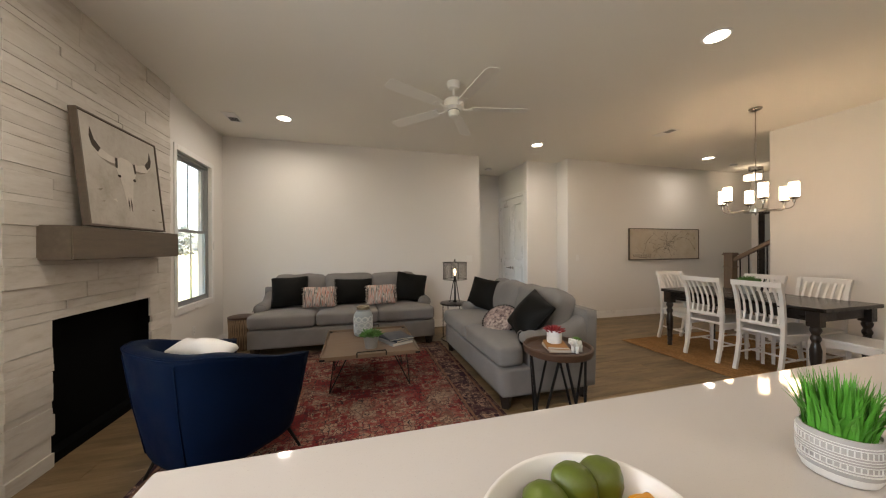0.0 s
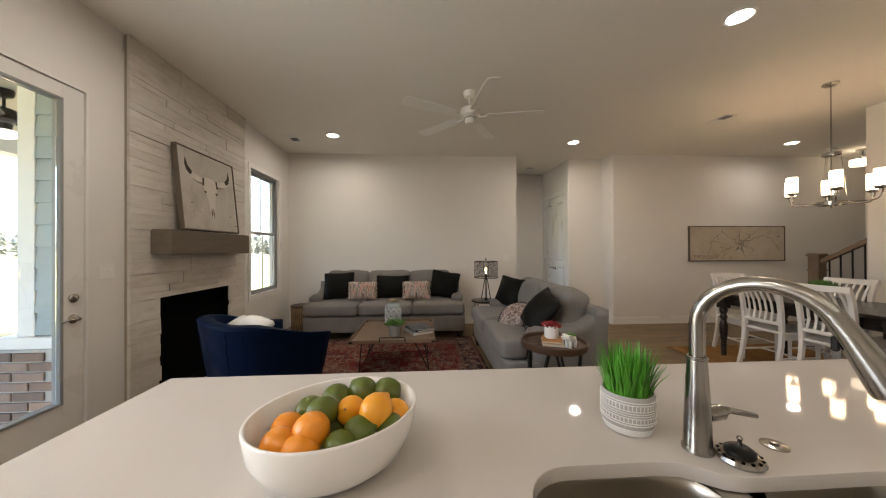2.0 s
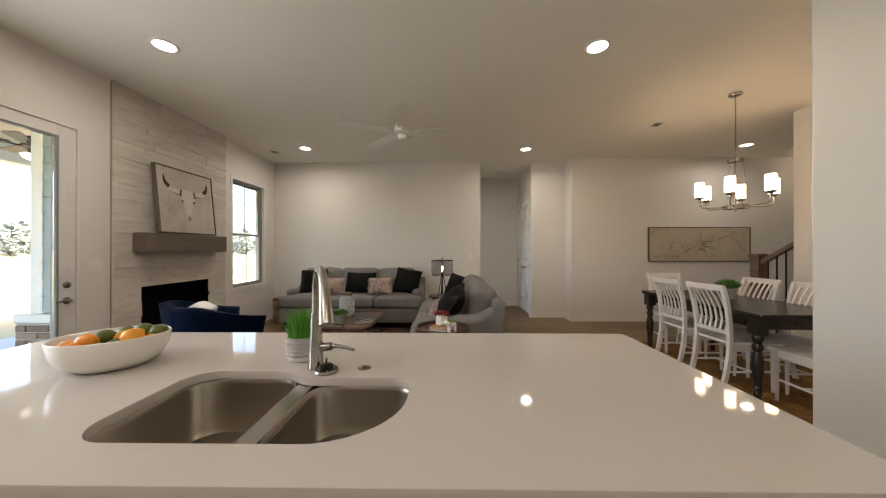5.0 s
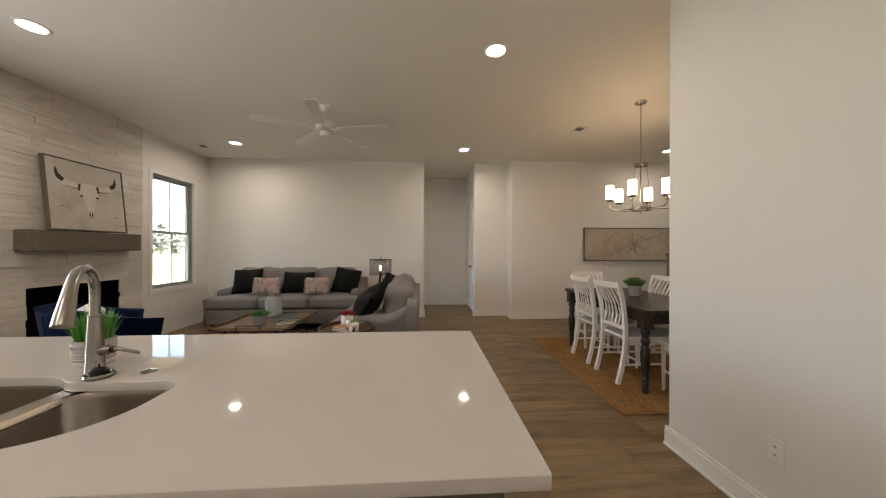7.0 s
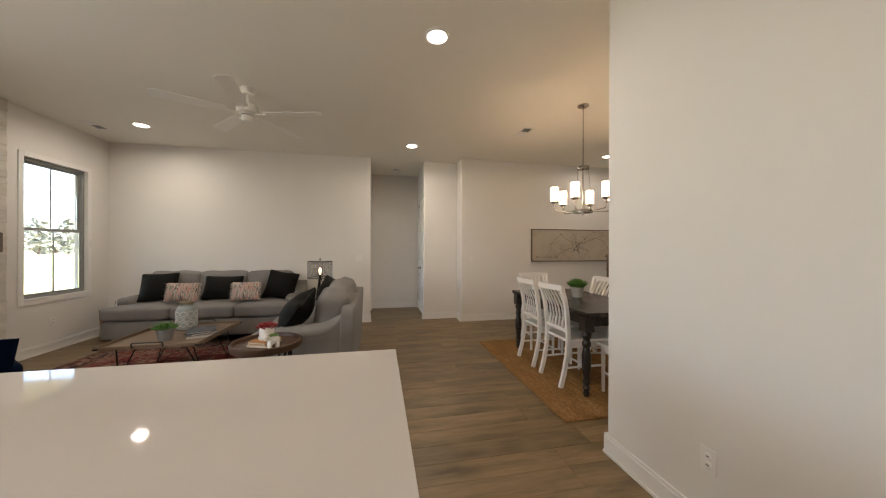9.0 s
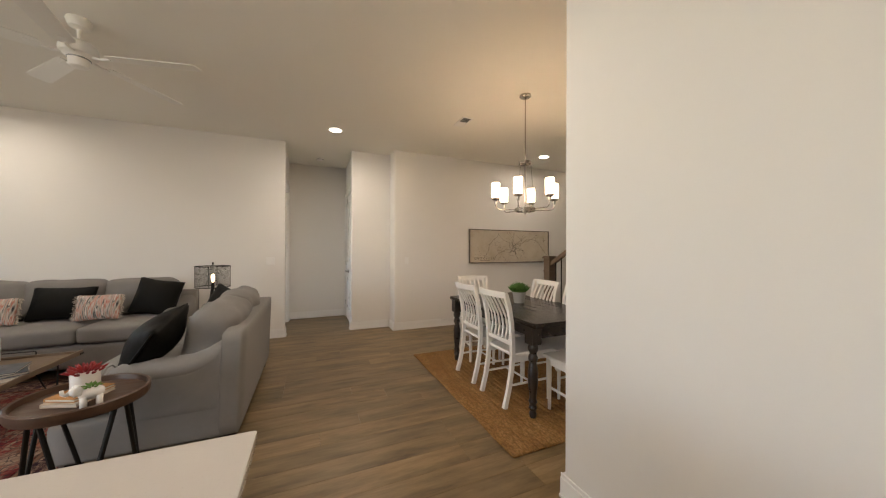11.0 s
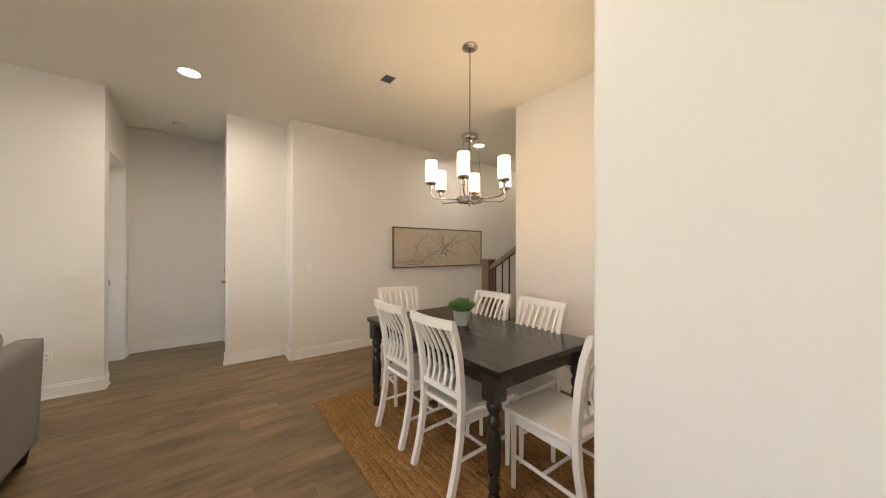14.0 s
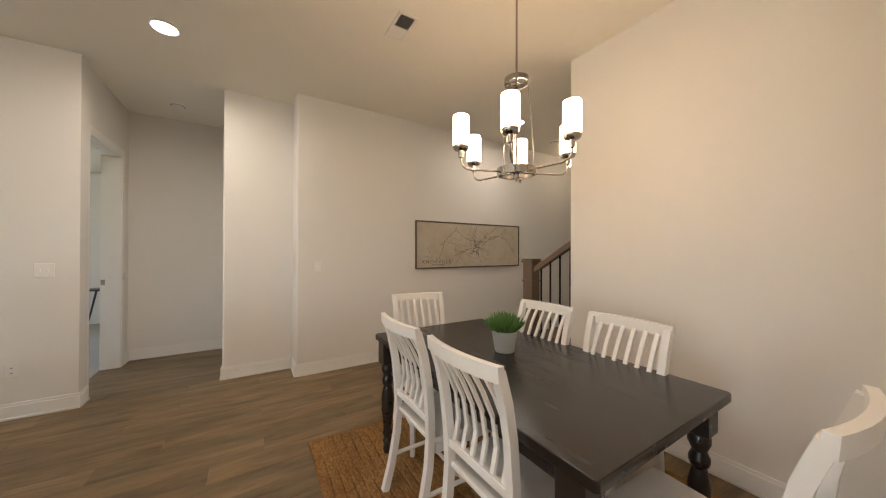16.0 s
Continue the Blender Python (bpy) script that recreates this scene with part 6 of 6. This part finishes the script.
for i in range(NS):
    a = 2 * math.pi * i / NS
    d = T / 0.180
    b = len(verts)
    verts += [(0.1795 * math.cos(a - d), 0.1795 * math.sin(a - d), 0.347), (0.1795 * math.cos(a + d), 0.1795 * math.sin(a + d), 0.347), (0.1795 * math.cos(a + d), 0.1795 * math.sin(a + d), 0.593), (0.1795 * math.cos(a - d), 0.1795 * math.sin(a - d), 0.593)]
    faces.append((b, b + 1, b + 2, b + 3))
for j in range(NZ):
    z = 0.350 + 0.240 * j / (NZ - 1)
    for i in range(48):
        a, c = 2 * math.pi * i / 48, 2 * math.pi * (i + 1) / 48
        b = len(verts)
        verts += [(0.1792 * math.cos(a), 0.1792 * math.sin(a), z - T), (0.1792 * math.cos(c), 0.1792 * math.sin(c), z - T), (0.1792 * math.cos(c), 0.1792 * math.sin(c), z + T), (0.1792 * math.cos(a), 0.1792 * math.sin(a), z + T)]
        faces.append((b, b + 1, b + 2, b + 3))
me = bpy.data.meshes.new("wire_mesh")
me.from_pydata(verts, [], faces)
me.materials.append(M_MESHS)
wm = tagged(new("wire_mesh", me), kind="stuff")
wm.parent = lp
part("bulb", one(lathe, [(0.010, 0.40), (0.011, 0.415), (0.017, 0.450), (0.0195, 0.468), (0.016, 0.488), (0.008, 0.499), (0.002, 0.500)], 20), glowing("lit_bulb", (1.0, 0.62, 0.30), 0.9), lp, smooth=True)

# woven stool in the corner
ws = thing("woven_stool", pose(-1.34, 4.86, 0.0), "tan woven rattan drum stool in the corner", "stool")
M_RATTAN = surf("rattan", (0.33, 0.22, 0.12), 0.7, var=0.35, scale=20, fine=140, bump=0.4)
part("lid", one(lathe, [(0.155, 0.475), (0.165, 0.485), (0.165, 0.505), (0.15, 0.512)], 32), M_WALNUT, ws, smooth="edges")
part("core", one(lathe, [(0.15, 0.0), (0.142, 0.25), (0.15, 0.474)], 32), surf("rattan_core", (0.14, 0.09, 0.05), 0.8), ws, smooth="edges")
bm = bmesh.new()
for k in range(64):
    a = 2 * math.pi * k / 64
    b = a + (0.22 if k % 2 else -0.22)
    tube(bm, [(0.158 * math.cos(a), 0.158 * math.sin(a), 0.004), (0.149 * math.cos((a + b) / 2), 0.149 * math.sin((a + b) / 2), 0.24), (0.158 * math.cos(b), 0.158 * math.sin(b), 0.474)], 0.0055, 5)
tagged(part("strands", bm, M_RATTAN, ws, smooth=True), kind="stuff")
for o in ws.children:
    o.data.transform(Matrix.Diagonal((1, 1, 0.88, 1)))

# ---- on the coffee table ----
CZ = 0.3932
jr_ = thing("lantern_jar", pose(0.27, 3.59, CZ), "pale grey ceramic jar with a cut leaf pattern and metal lid", "jar")
M_JAR = surf("jar_glaze", (0.34, 0.37, 0.37), 0.35, var=0.15, scale=12, bump=0.05)
part("body", one(lathe, [(0.070, 0), (0.085, 0.008), (0.09, 0.03), (0.09, 0.20), (0.082, 0.225), (0.062, 0.245), (0.060, 0.262)], 36), M_JAR, jr_, smooth="edges")
part("collar", one(lathe, [(0.062, 0.2622), (0.066, 0.265), (0.066, 0.288), (0.060, 0.293), (0.05, 0.293), (0.048, 0.27)], 32), brushed("aged_brass", (0.35, 0.29, 0.2), 0.4), jr_, smooth="edges")
bm = bmesh.new()
for row_ in range(3):
    for k in range(9):
        for d in (-1, 1):
            a0 = 2 * math.pi * (k + 0.5 * (row_ % 2)) / 9
            z0 = 0.032 + row_ * 0.055
            pts = []
            for q in range(5):
                t = q / 4
                a = a0 + d * 0.33 * math.sin(math.pi * t)
                pts.append((0.0905 * math.cos(a), 0.0905 * math.sin(a), z0 + 0.055 * t))
            tube(bm, pts, 0.004, 5)
tagged(part("relief", bm, surf("jar_relief", (0.66, 0.67, 0.65), 0.45, var=0.1), jr_, smooth=True), kind="stuff")
for o in jr_.children:
    o.data.transform(Matrix.Scale(1.12, 4))


def potted(name, m, r, h, pot_mat, leaf_mat, n, label, seed, lr, tall=0.5):
    p = thing(name, m, label, "plant")
    part("pot", one(lathe, [(r * 0.70, 0), (r * 0.74, 0.004), (r * 0.98, h * 0.9), (r, h * 0.92), (r, h), (r * 0.92, h), (r * 0.88, h * 0.85), (0.01, h * 0.84)], 32), pot_mat, p, smooth="edges")
    part("soil", one(lathe, [(r * 0.87, h * 0.86), (r * 0.5, h * 0.90), (0.004, h * 0.91)], 20), M_BARK, p)
    tagged(part("leaves", rosette(n, lr, lr * tall, lr * 0.09, seed, h * 0.88), leaf_mat, p, smooth=True), kind="stuff")
    return p


M_POTG = surf("grey_pot", (0.33, 0.33, 0.32), 0.6, var=0.12, scale=20, bump=0.2)
potted("small_plant", pose(0.336, 3.10, CZ), 0.078, 0.125, M_POTG, surf("fresh_leaf", (0.08, 0.20, 0.035), 0.5, var=0.4, scale=30), 60, "small leafy green plant in a ribbed grey pot", 12, 0.10)
book(pose(0.595, 3.25, CZ, 0, 0, 24), 0.25, 0.31, 0.030, M_GREYC, "large grey art book in a stack")
book(pose(0.605, 3.26, CZ + 0.0305, 0, 0, 32), 0.23, 0.30, 0.020, M_DARKC, "dark magazine in the middle of the stack")
book(pose(0.595, 3.25, CZ + 0.051, 0, 0, 14), 0.23, 0.29, 0.014, M_DARKC, "glossy magazine on top of the stack")

# ---- on the dining table ----
potted("table_plant", pose(4.845, 2.635, 0.7895), 0.074, 0.12, surf("pale_pot", (0.47, 0.48, 0.46), 0.6, var=0.1, scale=20, bump=0.15), surf("table_leaf", (0.085, 0.21, 0.035), 0.5, var=0.45, scale=30), 120, "bushy green plant in a pale grey pot", 14, 0.092, 2.4)

# ---- floor planks ----
rnd = random.Random(4)
PLANK_W = 0.178
floor_ob = bpy.data.objects["floor"]
plank_mesh = {}


def plank_data(length):
    key = round(length, 3)
    if key not in plank_mesh:
        bm = bmesh.new()
        box(bm, 0, length, 0, PLANK_W - 0.0012, -0.011, 0, 0.0012)
        me = bpy.data.meshes.new("plank")
        bm.to_mesh(me)
        bm.free()
        me.materials.append(M_OAK)
        plank_mesh[key] = me
    return plank_mesh[key]


far = bmesh.new()
row, y = 0, -3.2
while y < 6.585:
    x = -1.70 - rnd.choice((0.0, 0.3, 0.6, 0.9, 1.2))
    while x < 9.0:
        length = 1.5
        x0, x1 = max(x, -1.70), min(x + length, 9.0)
        if x1 - x0 > 0.05:
            near = -0.7 < y < 5.3 and x0 > -1.5 and x1 < 7.4
            inside = not (x0 > 4.03 and x1 < 6.03 and y < 0.9)
            if near and inside and x1 - x0 > 1.49:
                ob = new("plank", plank_data(x1 - x0 - 0.0012))
                ob.location = (x0, y, 0)
                ob.parent = floor_ob
            elif inside:
                box(far, x0, x1 - 0.0012, y, y + PLANK_W - 0.0012, -0.011, 0)
        x += length
    y += PLANK_W
part("plank_rest", far, M_OAK, floor_ob, kind="stuff")

# ---- ledger stone strips of the fireplace wall ----
stone_ob = bpy.data.objects["fireplace_wall"]
rnd = random.Random(11)
z = 0.0
while z < H - 0.01:
    h = rnd.choice((0.045, 0.06, 0.075, 0.09, 0.11, 0.13))
    if 0.925 - 0.05 < z + h < 0.925 + 0.04 or (z < 0.925 < z + h):
        h = 0.927 - z
    h = min(h, H - z)
    if H - z - h < 0.03:
        h = H - z
    spans = [(2.22, 2.51), (3.495, 3.81)] if z < 0.92 else [(2.22, 3.81)]
    for a, b in spans:
        y = a
        while y < b - 0.001:
            w = rnd.uniform(0.22, 0.75)
            e = b if b - y - w < 0.15 else y + w
            bm = bmesh.new()
            d = rnd.uniform(0.0, 0.011)
            split = rnd.random() < 0.28 and h > 0.07
            jag = rnd.uniform(-0.012, 0.012) if (abs(e - b) < 0.001 and z < 0.92 and b < 3) or (abs(y - a) < 0.001 and a > 3) else 0
            y0, y1 = (y - jag if a > 3 and abs(y - a) < 0.001 else y), (e + jag if b < 3 and abs(e - b) < 0.001 else e)
            rows_ = ((z, z + h * 0.5), (z + h * 0.5, z + h)) if split else ((z, z + h),)
            for q, (za, zb) in enumerate(rows_):
                dd = d if q == 0 else rnd.uniform(0, 0.011)
                box(bm, -1.674, -1.655 + dd, y0 + 0.0008, y1 - 0.0008, za + 0.0006, zb - 0.0006, 0.0018)
            for v in bm.verts:
                if v.co.x > -1.67:
                    v.co.x += 0.003 * noise.noise(v.co * 7)
            part("stone", bm, M_STONE, stone_ob)
            y = e
    z += h
